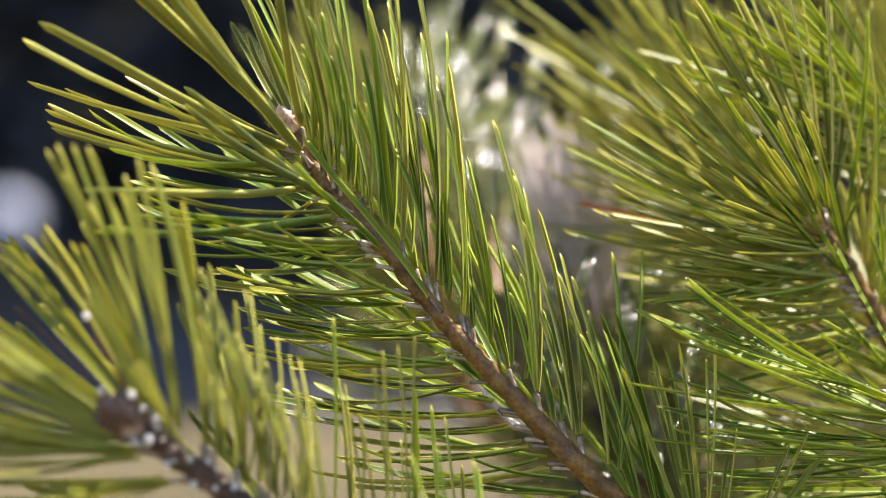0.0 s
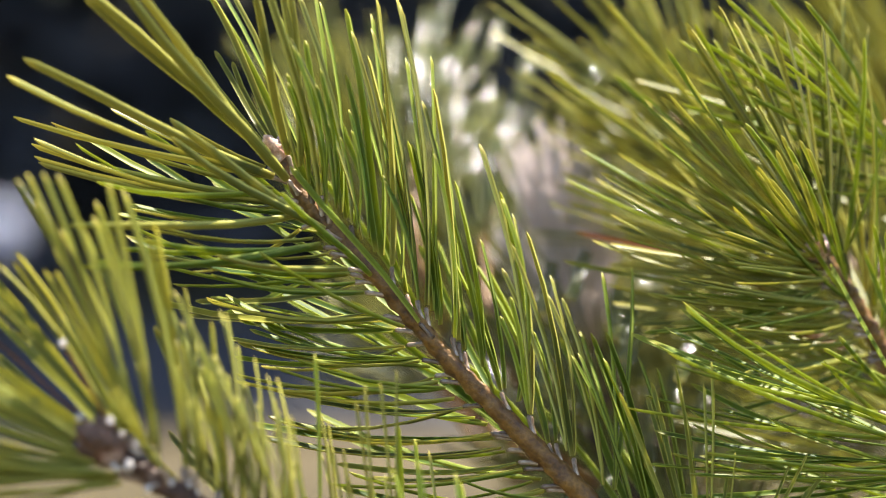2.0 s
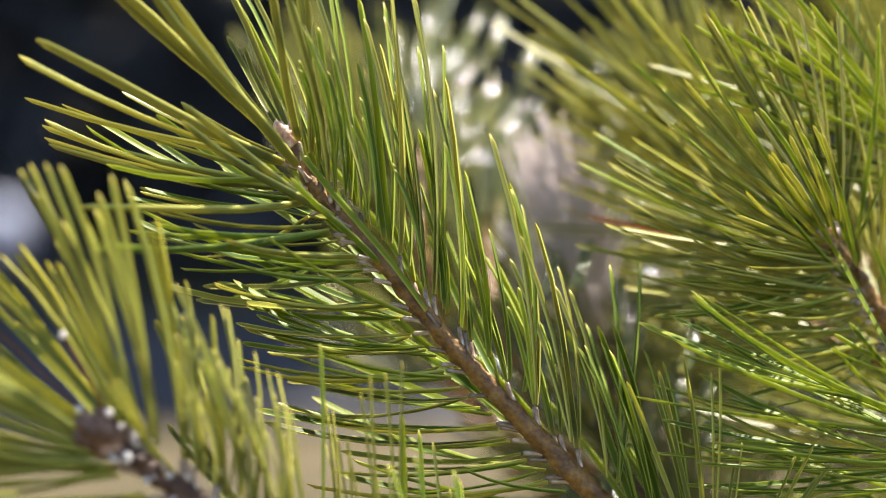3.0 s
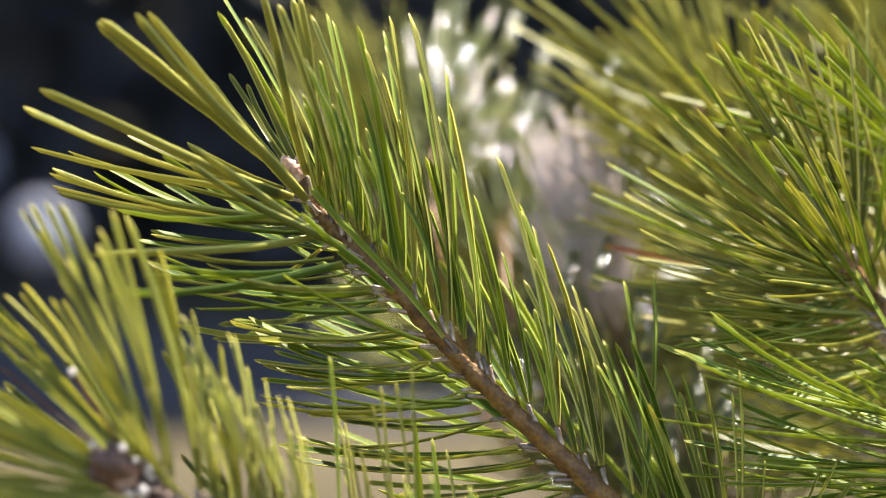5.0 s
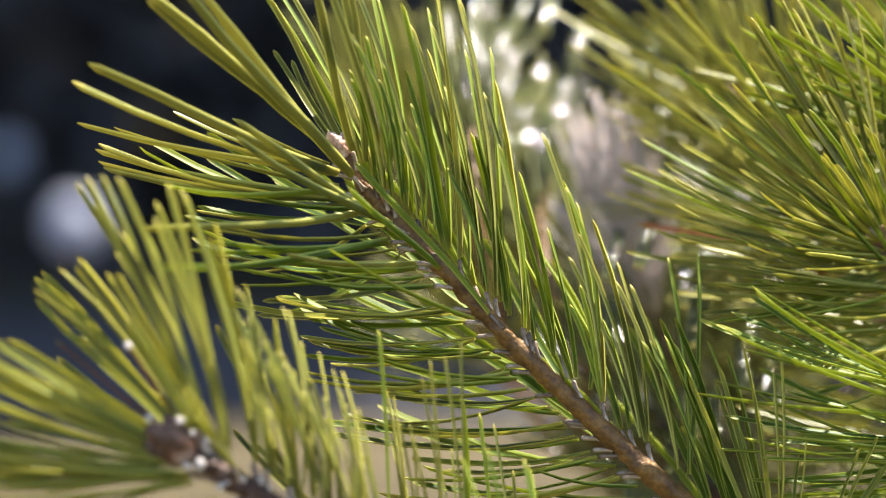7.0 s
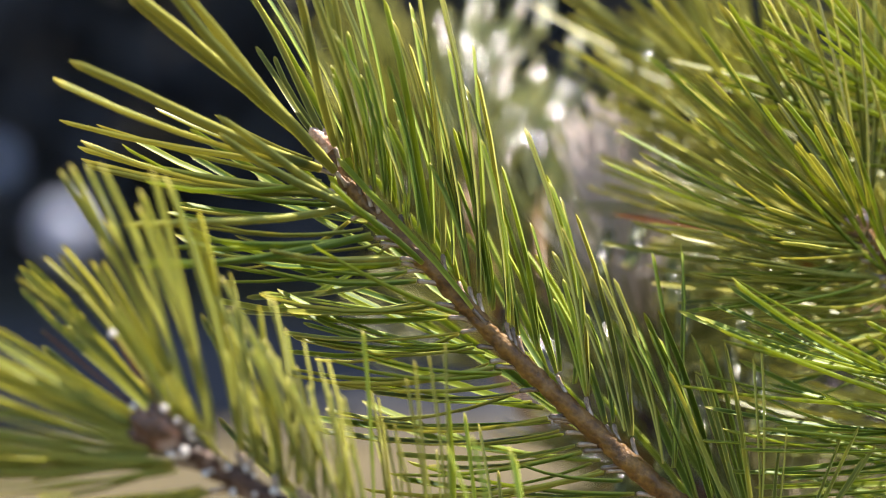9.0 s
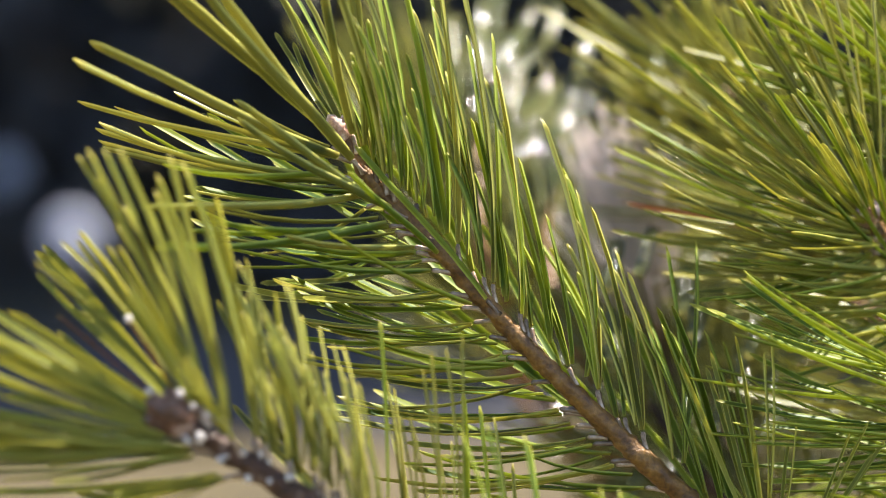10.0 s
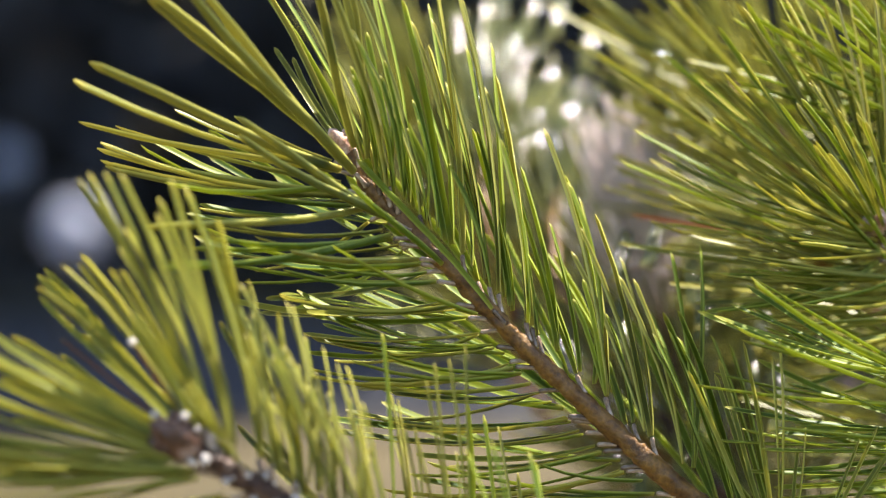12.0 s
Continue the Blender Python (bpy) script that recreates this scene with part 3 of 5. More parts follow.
main.lay([(0.0703, -0.0298, 0.7285, 0.0256), (0.0673, -0.0366, 0.7142, 0.0008), (0.0496, -0.0311, 0.7131, 0.0178)], NEEDLE_GREEN, (0, 1))
main.crown(62, 0.2, (24, 46), (0.062, 0.078), lambda out, f, rng: out.y > 0.05, start=0.1, foot=0.35, material=NEEDLE_GREEN)
main.buds([(0.1, -0.5, 0.95), (-0.5, -0.3, 0.7), (0.55, -0.3, 0.75), (0.1, 0.5, 0.6)])

# the branch before it, out of focus
front = Shoot([(0.6200, 1.0080, -0.5000), (0.3500, 0.8000, -0.3500), (0.1000, 0.6800, -0.1900), (-0.0218, 0.6720, -0.0883), (-0.0471, 0.6670, -0.0696), (-0.0602, 0.6630, -0.0607), (-0.0721, 0.6600, -0.0527)], (0.0042, 0.0029),
              "blurred yellow-green pine branch close by, brown bud cluster", 12, NEEDLE_SUNLIT, 1.0, TWIG_DARK, "dark red-brown scaly twig")
front.lay([(0.0000, -0.1007, 0.6545, 0.0175), (0.0002, -0.0939, 0.6534, 0.0195), (0.0008, -0.0894, 0.6492, 0.0191),
    (0.0000, -0.0897, 0.6600, 0.0049), (0.0000, -0.1031, 0.6740, -0.0021), (0.0000, -0.0944, 0.6670, -0.0059),
    (0.0065, -0.0805, 0.6580, 0.0127), (0.0075, -0.0767, 0.6532, 0.0175), (0.0146, -0.0752, 0.6700, 0.0167),
    (0.0085, -0.0840, 0.6645, 0.0049), (0.0174, -0.0662, 0.6707, 0.0074), (0.0000, -0.0860, 0.6435, -0.0172)], bows=(1, 2), twin=0.9, loose=0.01)
front.lay([(0.0098, -0.0706, 0.6620, -0.0152), (0.0474, -0.0603, 0.6707, -0.0101), (0.0572, -0.0520, 0.6716, -0.0255),
    (0.0132, -0.0651, 0.6379, -0.0285), (0.0243, -0.0563, 0.6600, -0.0177), (0.0398, -0.0489, 0.6836, -0.0152),
    (0.0264, -0.0596, 0.6905, -0.0092), (0.0272, -0.0536, 0.6552, -0.0382), (0.0407, -0.0458, 0.6698, -0.0420),
    (0.0479, -0.0372, 0.6777, -0.0395), (0.0593, -0.0312, 0.6634, -0.0446), (0.0474, -0.0470, 0.6652, -0.0298),
    (0.0327, -0.0494, 0.6674, -0.0374), (0.0424, -0.0399, 0.6600, -0.0370), (0.0538, -0.0328, 0.6813, -0.0382),
    (0.0441, -0.0391, 0.6853, -0.0276), (0.0572, -0.0351, 0.6816, -0.0320)], NEEDLE, twin=0.7)
front.lay([(0.0297, -0.0650, 0.6738, -0.0102), (0.0441, -0.0529, 0.6648, -0.0238), (0.0159, -0.0706, 0.6358, -0.0342),
    (0.0209, -0.0640, 0.6786, -0.0121), (0.0319, -0.0509, 0.6812, -0.0182), (0.0538, -0.0425, 0.6647, -0.0372),
    (0.0217, -0.0582, 0.6648, -0.0298), (0.0327, -0.0522, 0.6744, -0.0423), (0.0441, -0.0395, 0.6648, -0.0477),
    (0.0560, -0.0338, 0.6715, -0.0482), (0.0631, -0.0263, 0.6720, -0.0543), (0.0367, -0.0532, 0.6688, -0.0329),
    (0.0367, -0.0456, 0.6788, -0.0319), (0.0479, -0.0361, 0.6707, -0.0421), (0.0593, -0.0293, 0.6717, -0.0482),
    (0.0402, -0.0441, 0.6897, -0.0247), (0.0615, -0.0278, 0.6719, -0.0422)], NEEDLE_SUNLIT, twin=0.6)
front.lay([(0.0000, -0.1208, 0.6520, -0.0248), (0.0000, -0.1208, 0.6600, -0.0303), (0.0000, -0.1208, 0.6680, -0.0236),
    (0.0000, -0.1247, 0.6490, -0.0269), (0.0000, -0.1247, 0.6490, -0.0210), (0.0000, -0.1257, 0.6740, -0.0324),
    (0.0000, -0.1293, 0.6810, -0.0305), (0.0006, -0.1312, 0.6381, -0.0501), (0.0000, -0.1331, 0.6407, -0.0474),
    (0.0006, -0.1256, 0.6463, -0.0539), (0.0022, -0.1291, 0.6495, -0.0568), (0.0002, -0.1290, 0.6490, -0.0488),
    (0.0002, -0.1242, 0.6545, -0.0536)], twin=1.0, loose=0.012)
front.lay([(0.0000, -0.1180, 0.6950, -0.0077), (0.0000, -0.1265, 0.6435, -0.0360), (0.0022, -0.1309, 0.6440, -0.0592),
    (0.0006, -0.1104, 0.6671, -0.0641), (0.0000, -0.1219, 0.6740, -0.0461), (0.0006, -0.1291, 0.6491, -0.0524),
    (0.0043, -0.1234, 0.6499, -0.0620), (0.0077, -0.1077, 0.6615, -0.0683)], NEEDLE_SUNLIT, twin=0.7, loose=0.012)
front.lay([(0.0000, -0.1161, 0.6950, -0.0061), (0.0000, -0.1274, 0.6407, -0.0402), (0.0039, -0.1295, 0.6443, -0.0636),
    (0.0093, -0.1235, 0.6509, -0.0701), (0.0106, -0.0974, 0.6621, -0.0728), (0.0022, -0.1233, 0.6495, -0.0590),
    (0.0060, -0.1200, 0.6557, -0.0670), (0.0127, -0.0945, 0.6626, -0.0773)], NEEDLE_SUNLIT, twin=0.7, loose=0.012)
front.lay([(0.0000, -0.1082, 0.6700, -0.0243), (0.0000, -0.0884, 0.6650, -0.0256)], NEEDLE_RUST, slim=0.4, feet=0.0)
front.beads(1.2, [(-0.0883, 0.6640, -0.0252)])
front.beads(1.1, [(-0.0812, 0.6520, -0.0436), (-0.0733, 0.6520, -0.0441)])
front.beads(0.75, [(-0.0701, 0.6530, -0.0474), (-0.0666, 0.6550, -0.0499), (-0.0612, 0.6570, -0.0539), (-0.0528, 0.6600, -0.0601), (-0.0714, 0.6560, -0.0568), (-0.0618, 0.6600, -0.0610)])
front.crown(22, 0.06, (24, 50), (0.055, 0.066), lambda out, f, rng: out.y > 0.3, material=NEEDLE)
front.crown(60, 0.24, (30, 52), (0.05, 0.062), lambda out, f, rng: out.y < 0.6, material=NEEDLE_GREEN, start=0.4)
front.drops([(0.001, 0.9, -0.6, 1.1), (0.004, 0.2, -1, 1.5), (0.012, 0.9, -0.8, 1.0), (0.016, -0.6, -1, 0.8), (0.021, 0.8, -0.6, 1.1), (0.026, 0.1, -1, 0.7), (0.03, -0.8, -0.7, 1.0), (0.036, 0.7, -1, 0.8), (0.044, -0.4, -1, 1.0)])
front.buds([(0.0, -0.25, 1.55), (-0.45, -0.1, 1.3), (0.45, -0.1, 1.35), (0.2, 0.4, 1.1), (-0.2, -0.55, 1.2)], BUD_BROWN, "dark brown scaly bud with pale resin")

# the branch beside it, a little deeper
side = Shoot([(0.6200, 0.9870, -0.3000), (0.4000, 0.8800, -0.2000), (0.2058, 0.8200, -0.0847), (0.1640, 0.8050, -0.0360), (0.1459, 0.7950, -0.0105), (0.1338, 0.7870, 0.0041)], (0.0042, 0.0024),
             "dense green pine branch with a pale pink bud", 13, NEEDLE, 0.8)
side.lay([(0.0031, 0.0898, 0.7682, 0.0710), (0.0000, 0.1045, 0.7570, 0.0410), (0.0017, 0.1178, 0.7677, 0.0741),
    (0.0031, 0.1282, 0.7582, 0.0726), (0.0060, 0.1101, 0.7694, 0.0542), (0.0060, 0.1028, 0.7694, 0.0739)], NEEDLE_PALE)
side.lay([(0.0000, 0.0877, 0.7570, 0.0564), (0.0000, 0.1153, 0.7470, 0.0385), (0.0000, 0.1081, 0.7420, 0.0289),
    (0.0009, 0.0828, 0.7574, 0.0504), (0.0060, 0.0477, 0.8094, 0.0599), (0.0060, 0.0675, 0.8194, 0.0831),
    (0.0031, 0.0693, 0.7782, 0.0331), (0.0068, 0.0673, 0.7798, 0.0051), (0.0206, 0.0538, 0.7950, -0.0007),
    (0.0261, 0.0745, 0.7869, -0.0131)], NEEDLE_SUNLIT)
side.lay([(0.0000, 0.0821, 0.7670, 0.0650), (0.0000, 0.0683, 0.7970, 0.0586), (0.0012, 0.0763, 0.7875, 0.0526),
    (0.0021, 0.0805, 0.7678, 0.0375), (0.0060, 0.0579, 0.7894, 0.0348), (0.0060, 0.0910, 0.7694, 0.0729),
    (0.0134, 0.0796, 0.7624, -0.0101), (0.0162, 0.0537, 0.7935, 0.0252), (0.0134, 0.0723, 0.7724, 0.0068),
    (0.0206, 0.0871, 0.7650, -0.0084), (0.0000, 0.0984, 0.7870, 0.0701), (0.0060, 0.0789, 0.7694, 0.0244),
    (0.0206, 0.1005, 0.7500, -0.0201)], NEEDLE_GREEN)
side.place([(0.0021, 0.1065, 0.7877, 0.0764), (0.0021, 0.1196, 0.7777, 0.0745), (0.0034, 0.1323, 0.7882, 0.0755),
    (0.0034, 0.1386, 0.7982, 0.0828), (0.0021, 0.0926, 0.7977, 0.0746), (0.0034, 0.0986, 0.7882, 0.0640),
    (0.0047, 0.0828, 0.7987, 0.0388), (0.0060, 0.0757, 0.8092, 0.0502), (0.0066, 0.0640, 0.7994, 0.0236),
    (0.0079, 0.0550, 0.8399, 0.0266), (0.0086, 0.0522, 0.8402, 0.0191), (0.0112, 0.0696, 0.7811, 0.0072),
    (0.0132, 0.0660, 0.8019, -0.0016), (0.0168, 0.0791, 0.7632, -0.0101), (0.0216, 0.0699, 0.8048, -0.0107),
    (0.0258, 0.0770, 0.7762, -0.0208), (0.0034, 0.1099, 0.7682, 0.0486), (0.0060, 0.0875, 0.7692, 0.0244),
    (0.0126, 0.0935, 0.7616, 0.0036), (0.0027, 0.1465, 0.7980, 0.0756), (0.0216, 0.0876, 0.7548, -0.0049)])
side.crown(85, 0.13, (18, 66), (0.066, 0.08), lambda out, f, rng: out.y > 0.05 or rng.random() < 0.06, loose=16)
side.crown(38, 0.09, (26, 60), (0.05, 0.07), lambda out, f, rng: out.y < 0.1, loose=22, material=NEEDLE_GREEN)
side.buds([(0.0, -0.8, 1.2), (-0.5, -0.5, 0.9), (0.5, -0.4, 0.9)])

side.place([(0.0034, 0.1037, 0.7482, 0.0187), (0.0060, 0.0974, 0.7392, 0.0085), (0.0079, 0.0992, 0.7399, 0.0018),
    (0.0034, 0.1089, 0.7382, 0.0267), (0.0105, 0.1013, 0.7309, -0.0031), (0.0021, 0.0918, 0.7477, 0.0187),
    (0.0047, 0.1156, 0.7387, 0.0317), (0.0060, 0.1207, 0.7392, 0.0367), (0.0242, 0.0871, 0.7656, -0.0214),
    (0.0292, 0.0925, 0.7673, -0.0274), (0.0335, 0.0957, 0.7588, -0.0203), (0.0382, 0.1015, 0.7703, -0.0345),
    (0.0258, 0.0946, 0.7562, -0.0134), (0.0216, 0.0927, 0.7548, -0.0083), (0.0425, 0.1069, 0.7715, -0.0397),
    (0.0353, 0.1052, 0.7594, -0.0272), (0.0283, 0.1018, 0.7470, -0.0166), (0.0168, 0.0868, 0.7632, -0.0007),
    (0.0403, 0.1074, 0.7509, -0.0336)], material=NEEDLE_SUNLIT)
side.place([(0.0119, 0.0556, 0.8214, 0.0109)], single=True, material=NEEDLE_RUST)

high = Shoot([(0.62, 0.968, -0.12), (0.45, 0.93, -0.05), (0.2108, 0.8400, -0.0055), (0.1745, 0.8200, 0.0260), (0.1569, 0.8150, 0.0460)], (0.0042, 0.0024),
             "dense green pine branch high in the tree", 23, NEEDLE, 0.8)
high.place([(0.0026, 0.0882, 0.7754, 0.0699), (0.0063, 0.0965, 0.7859, 0.0585), (0.0122, 0.1010, 0.7666, 0.0657),
    (0.0174, 0.0902, 0.7774, 0.0509), (0.0026, 0.0987, 0.7754, 0.0804), (0.0147, 0.1063, 0.7669, 0.0536),
    (0.0246, 0.1044, 0.7792, 0.0405), (0.0000, 0.1109, 0.7750, 0.0821), (0.0274, 0.1102, 0.7701, 0.0313),
    (0.0075, 0.1234, 0.7660, 0.0777), (0.0174, 0.1186, 0.7574, 0.0649)], material=NEEDLE_GREEN)
high.crown(8, 0.11, (18, 62), (0.066, 0.078), lambda out, f, rng: out.y > 0, loose=18)
high.crown(8, 0.1, (30, 70), (0.06, 0.075), lambda out, f, rng: out.y < 0.3, loose=24, material=NEEDLE_GREEN)

# behind that one
back = Shoot([(0.62, 0.976, -0.2), (0.4, 1.0, -0.12), (0.1623, 0.9300, -0.0249), (0.1302, 0.9100, 0.0104), (0.1105, 0.9000, 0.0306)], (0.004, 0.0022),
             "blurred green pine branch behind another one", 14, NEEDLE, 0.8)
back.place([(0.0015, 0.0563, 0.9005, 0.0654), (0.0015, 0.0518, 0.9005, 0.0610), (0.0029, 0.0671, 0.9010, 0.0397),
    (0.0022, 0.0752, 0.9007, 0.0660), (0.0057, 0.0641, 0.9019, 0.0509), (0.0077, 0.0702, 0.9025, 0.0317)])
back.crown(78, 0.12, (14, 50), (0.06, 0.072))

back_high = Shoot([(0.62, 0.966, -0.1), (0.4, 0.96, -0.03), (0.1498, 0.9050, 0.0083), (0.1180, 0.8950, 0.0384), (0.0973, 0.8900, 0.0582)], (0.003, 0.0018),
                  "blurred olive-green pine shoot behind another one", 24, NEEDLE, 0.8)
back_high.crown(66, 0.1, (14, 46), (0.06, 0.07))

# low, to the side
low = Shoot([(0.62, 0.999, -0.42), (0.45, 0.86, -0.34), (0.2019, 0.7700, -0.0985), (0.1725, 0.7550, -0.0644), (0.1528, 0.7500, -0.0420)], (0.0042, 0.0022),
            "green pine branch with long level needles", 15, NEEDLE_GREEN, 0.8)
low.crown(190, 0.17, (26, 70), (0.07, 0.084), lambda out, f, rng: out.x < -0.1 and abs(out.y) < 0.75, loose=14)
low.crown(36, 0.2, (40, 80), (0.06, 0.075), lambda out, f, rng: out.x < 0.2, loose=20, material=NEEDLE, start=0.3)

low.lay([(0.0051, 0.0723, 0.7508, -0.0204), (0.0101, 0.0705, 0.7394, -0.0417), (0.0101, 0.0775, 0.7554, -0.0389),
    (0.0138, 0.0991, 0.7518, -0.0421), (0.0177, 0.1017, 0.7524, -0.0553), (0.0228, 0.0929, 0.7433, -0.0680),
    (0.0164, 0.0928, 0.7422, -0.0558)], NEEDLE_GREEN)
low.lay([(0.0228, 0.1122, 0.7383, -0.0438), (0.0038, 0.0934, 0.7606, -0.0255), (0.0279, 0.1011, 0.7544, -0.0728),
    (0.0241, 0.1050, 0.7576, -0.0714)])

# standing up from below
under = Shoot([(0.6200, 1.0140, -0.5600), (0.4000, 0.8400, -0.4000), (0.2000, 0.7600, -0.2800), (0.1099, 0.7450, -0.1289), (0.0969, 0.7350, -0.1023), (0.0925, 0.7330, -0.0905)], (0.004, 0.0022),
              "thin green pine shoot standing up from below", 16, NEEDLE_GREEN, 0.8)
under.lay([(0.0000, 0.0839, 0.7330, -0.0292), (0.0000, 0.0943, 0.7330, -0.0275), (0.0011, 0.0923, 0.7332, -0.0341),
    (0.0019, 0.0875, 0.7392, -0.0421), (0.0072, 0.1020, 0.7337, -0.0540), (0.0072, 0.1014, 0.7437, -0.0601)], NEEDLE_SUNLIT, (0, 1))
under.lay([(0.0000, 0.0781, 0.7450, -0.0347), (0.0008, 0.0678, 0.7331, -0.0374), (0.0151, 0.1235, 0.7360, -0.0541),
    (0.0000, 0.0762, 0.7430, -0.0583), (0.0160, 0.1296, 0.7426, -0.0600)], NEEDLE_SUNLIT, (1, 2), twin=0.5)

below = Shoot([(0.6200, 1.0250, -0.6600), (0.3500, 0.8000, -0.4500), (0.1200, 0.7000, -0.2200), (0.0188, 0.7200, -0.1231), (0.0026, 0.7100, -0.0988), (-0.0078, 0.7050, -0.0886), (-0.0203, 0.7000, -0.0809)], (0.004, 0.0022),
              "green pine shoot standing up in front", 17, NEEDLE_GREEN, 0.8)
below.lay([(0.0000, -0.0227, 0.7000, -0.0222), (0.0365, 0.0010, 0.7134, -0.0420), (0.0509, 0.0058, 0.7198, -0.0465)], NEEDLE_GREEN, (0,), 1.2)
below.lay([(0.0068, -0.0205, 0.7022, -0.0390), (0.0087, -0.0192, 0.7128, -0.0476), (0.0187, -0.0082, 0.6910, -0.0303),
    (0.0260, -0.0042, 0.6964, -0.0293), (0.0627, 0.0099, 0.7201, -0.0497), (0.0235, -0.0060, 0.7076, -0.0571),
    (0.0368, 0.0026, 0.7236, -0.0568), (0.0106, -0.0164, 0.6934, -0.0479), (0.0638, 0.0155, 0.7200, -0.0630),
    (0.0149, -0.0129, 0.6848, -0.0507)], NEEDLE, (0, 1), twin=0.4)

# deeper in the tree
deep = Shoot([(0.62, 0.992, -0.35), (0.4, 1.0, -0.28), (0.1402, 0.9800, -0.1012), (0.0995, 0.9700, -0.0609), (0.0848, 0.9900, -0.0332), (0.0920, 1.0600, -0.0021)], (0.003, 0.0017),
             "shaded green pine branch deep in the tree", 18, NEEDLE_SHINY_SHADED, 1.05, TWIG_DARK)
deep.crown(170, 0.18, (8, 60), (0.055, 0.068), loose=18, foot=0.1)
deep.gleaming([(0.0542, 0.8550, -0.0283), (0.0531, 0.8550, -0.0252), (0.0821, 0.8550, -0.0233), (0.0775, 0.8550, -0.0094),
    (0.0735, 0.8550, -0.0702), (0.0877, 0.8550, -0.0610), (0.0861, 0.8550, -0.0575), (0.0535, 0.8550, -0.0013),
    (0.0810, 0.8550, -0.0171)])
deep.gleaming([(0.1011, 0.8550, -0.0240), (0.1065, 0.8550, -0.0429), (0.0646, 0.8550, 0.0031), (0.0842, 0.8550, -0.0540),
    (0.1079, 0.8550, -0.0527), (0.0800, 0.8550, -0.0479), (0.0973, 0.8550, -0.0383), (0.0608, 0.8550, -0.0758)])

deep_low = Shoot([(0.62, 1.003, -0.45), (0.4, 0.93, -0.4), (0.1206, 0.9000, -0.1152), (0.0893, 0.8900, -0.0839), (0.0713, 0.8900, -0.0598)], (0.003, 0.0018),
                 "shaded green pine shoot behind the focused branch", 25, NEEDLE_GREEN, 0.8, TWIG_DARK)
deep_low.crown(70, 0.17, (10, 60), (0.056, 0.066), loose=18, material=NEEDLE_SHINY_SHADED, foot=0.1)
deep_low.crown(40, 0.3, (30, 60), (0.06, 0.07), lambda out, f, rng: out.x > -0.3, loose=18, start=0.35, foot=0.1)

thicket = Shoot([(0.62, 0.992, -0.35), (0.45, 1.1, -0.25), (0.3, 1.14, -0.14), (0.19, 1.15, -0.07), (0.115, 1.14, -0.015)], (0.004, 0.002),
                "shaded dark green pine branch inside the tree", 31, NEEDLE_SHINY_SHADED, 1.1, TWIG_DARK)
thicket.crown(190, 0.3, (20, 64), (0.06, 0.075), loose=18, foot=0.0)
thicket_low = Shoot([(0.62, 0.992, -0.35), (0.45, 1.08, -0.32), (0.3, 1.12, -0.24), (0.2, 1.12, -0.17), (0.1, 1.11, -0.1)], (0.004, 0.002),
                    "shaded dark green pine branch inside the tree", 32, NEEDLE_SHINY_SHADED, 1.1, TWIG_DARK)
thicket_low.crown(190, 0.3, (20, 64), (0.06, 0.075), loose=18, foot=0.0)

thicket_high = Shoot([(0.62, 0.992, -0.35), (0.4, 1.03, -0.13), (0.2468, 1.0200, 0.0048), (0.2150, 1.0000, 0.0497), (0.1843, 0.9800, 0.0840)], (0.004, 0.002),
                     "dense green pine branch inside the tree", 33, NEEDLE, 0.9, TWIG_DARK)
thicket_high.crown(130, 0.26, (16, 58), (0.06, 0.078), loose=18, foot=0.0)

far_top = Shoot([(0.62, 0.987, -0.3), (0.4, 0.98, -0.28), (0.0912, 0.9300, -0.0876), (0.0447, 0.9200, -0.0370), (0.0330, 0.9400, 0.0002), (0.0412, 1.0300, 0.0419)], (0.003, 0.0017),
                "far blurred pine branch with glinting needles", 19, NEEDLE_SHINY_SHADED)
far_top.crown(40, 0.14, (4, 30), (0.055, 0.07), foot=0.1)
far_top.gleaming([(0.0391, 1.0000, 0.0486), (0.0409, 1.0000, 0.0531), (0.0425, 1.0000, 0.0565), (0.0461, 1.0200, 0.0691),
    (0.0500, 1.0300, 0.0813), (0.0517, 1.0300, 0.0864), (0.0227, 0.9900, 0.0448), (0.0207, 0.9800, 0.0520),
    (-0.0031, 1.0000, 0.0891), (0.0385, 1.0300, 0.0975)])
far_top.gleaming([(0.0193, 1.0000, 0.0823), (0.0227, 1.0000, 0.0643), (0.0793, 0.9500, 0.0558), (0.0739, 0.9500, 0.0746)])

far_tip = Shoot([(0.62, 0.982, -0.25), (0.4, 1.0, -0.25), (0.0646, 0.9700, -0.0783), (0.0138, 0.9300, -0.0061), (0.0066, 0.9500, 0.0323), (0.0131, 1.0400, 0.0774)], (0.003, 0.0017),
                "far blurred pine shoot with bright glints", 22, NEEDLE_SHINY_SHADED)
far_tip.crown(36, 0.13, (4, 30), (0.055, 0.07), foot=0.1)

far_side = Shoot([(0.62, 0.992, -0.35), (0.35, 1.05, -0.3), (0.0515, 1.0600, -0.0856), (0.0037, 1.0400, 0.0096), (-0.0196, 1.0400, 0.0540)], (0.003, 0.0017),
                 "blurred yellow-green pine branch behind the focused one", 20, NEEDLE)
far_side.crown(90, 0.12, (14, 48), (0.055, 0.065))

dead = Shoot([(0.62, 0.989, -0.32), (0.4, 1.0, -0.3), (0.1081, 0.9500, -0.0981), (0.0766, 0.9300, -0.0333), (0.0644, 0.9200, 0.0095)], (0.003, 0.0017),
             "withered pine shoot with bleached pinkish needles", 21, NEEDLE_DEAD, 1.0, TWIG_DARK)
dead.crown(84, 0.04, (4, 22), (0.038, 0.05))


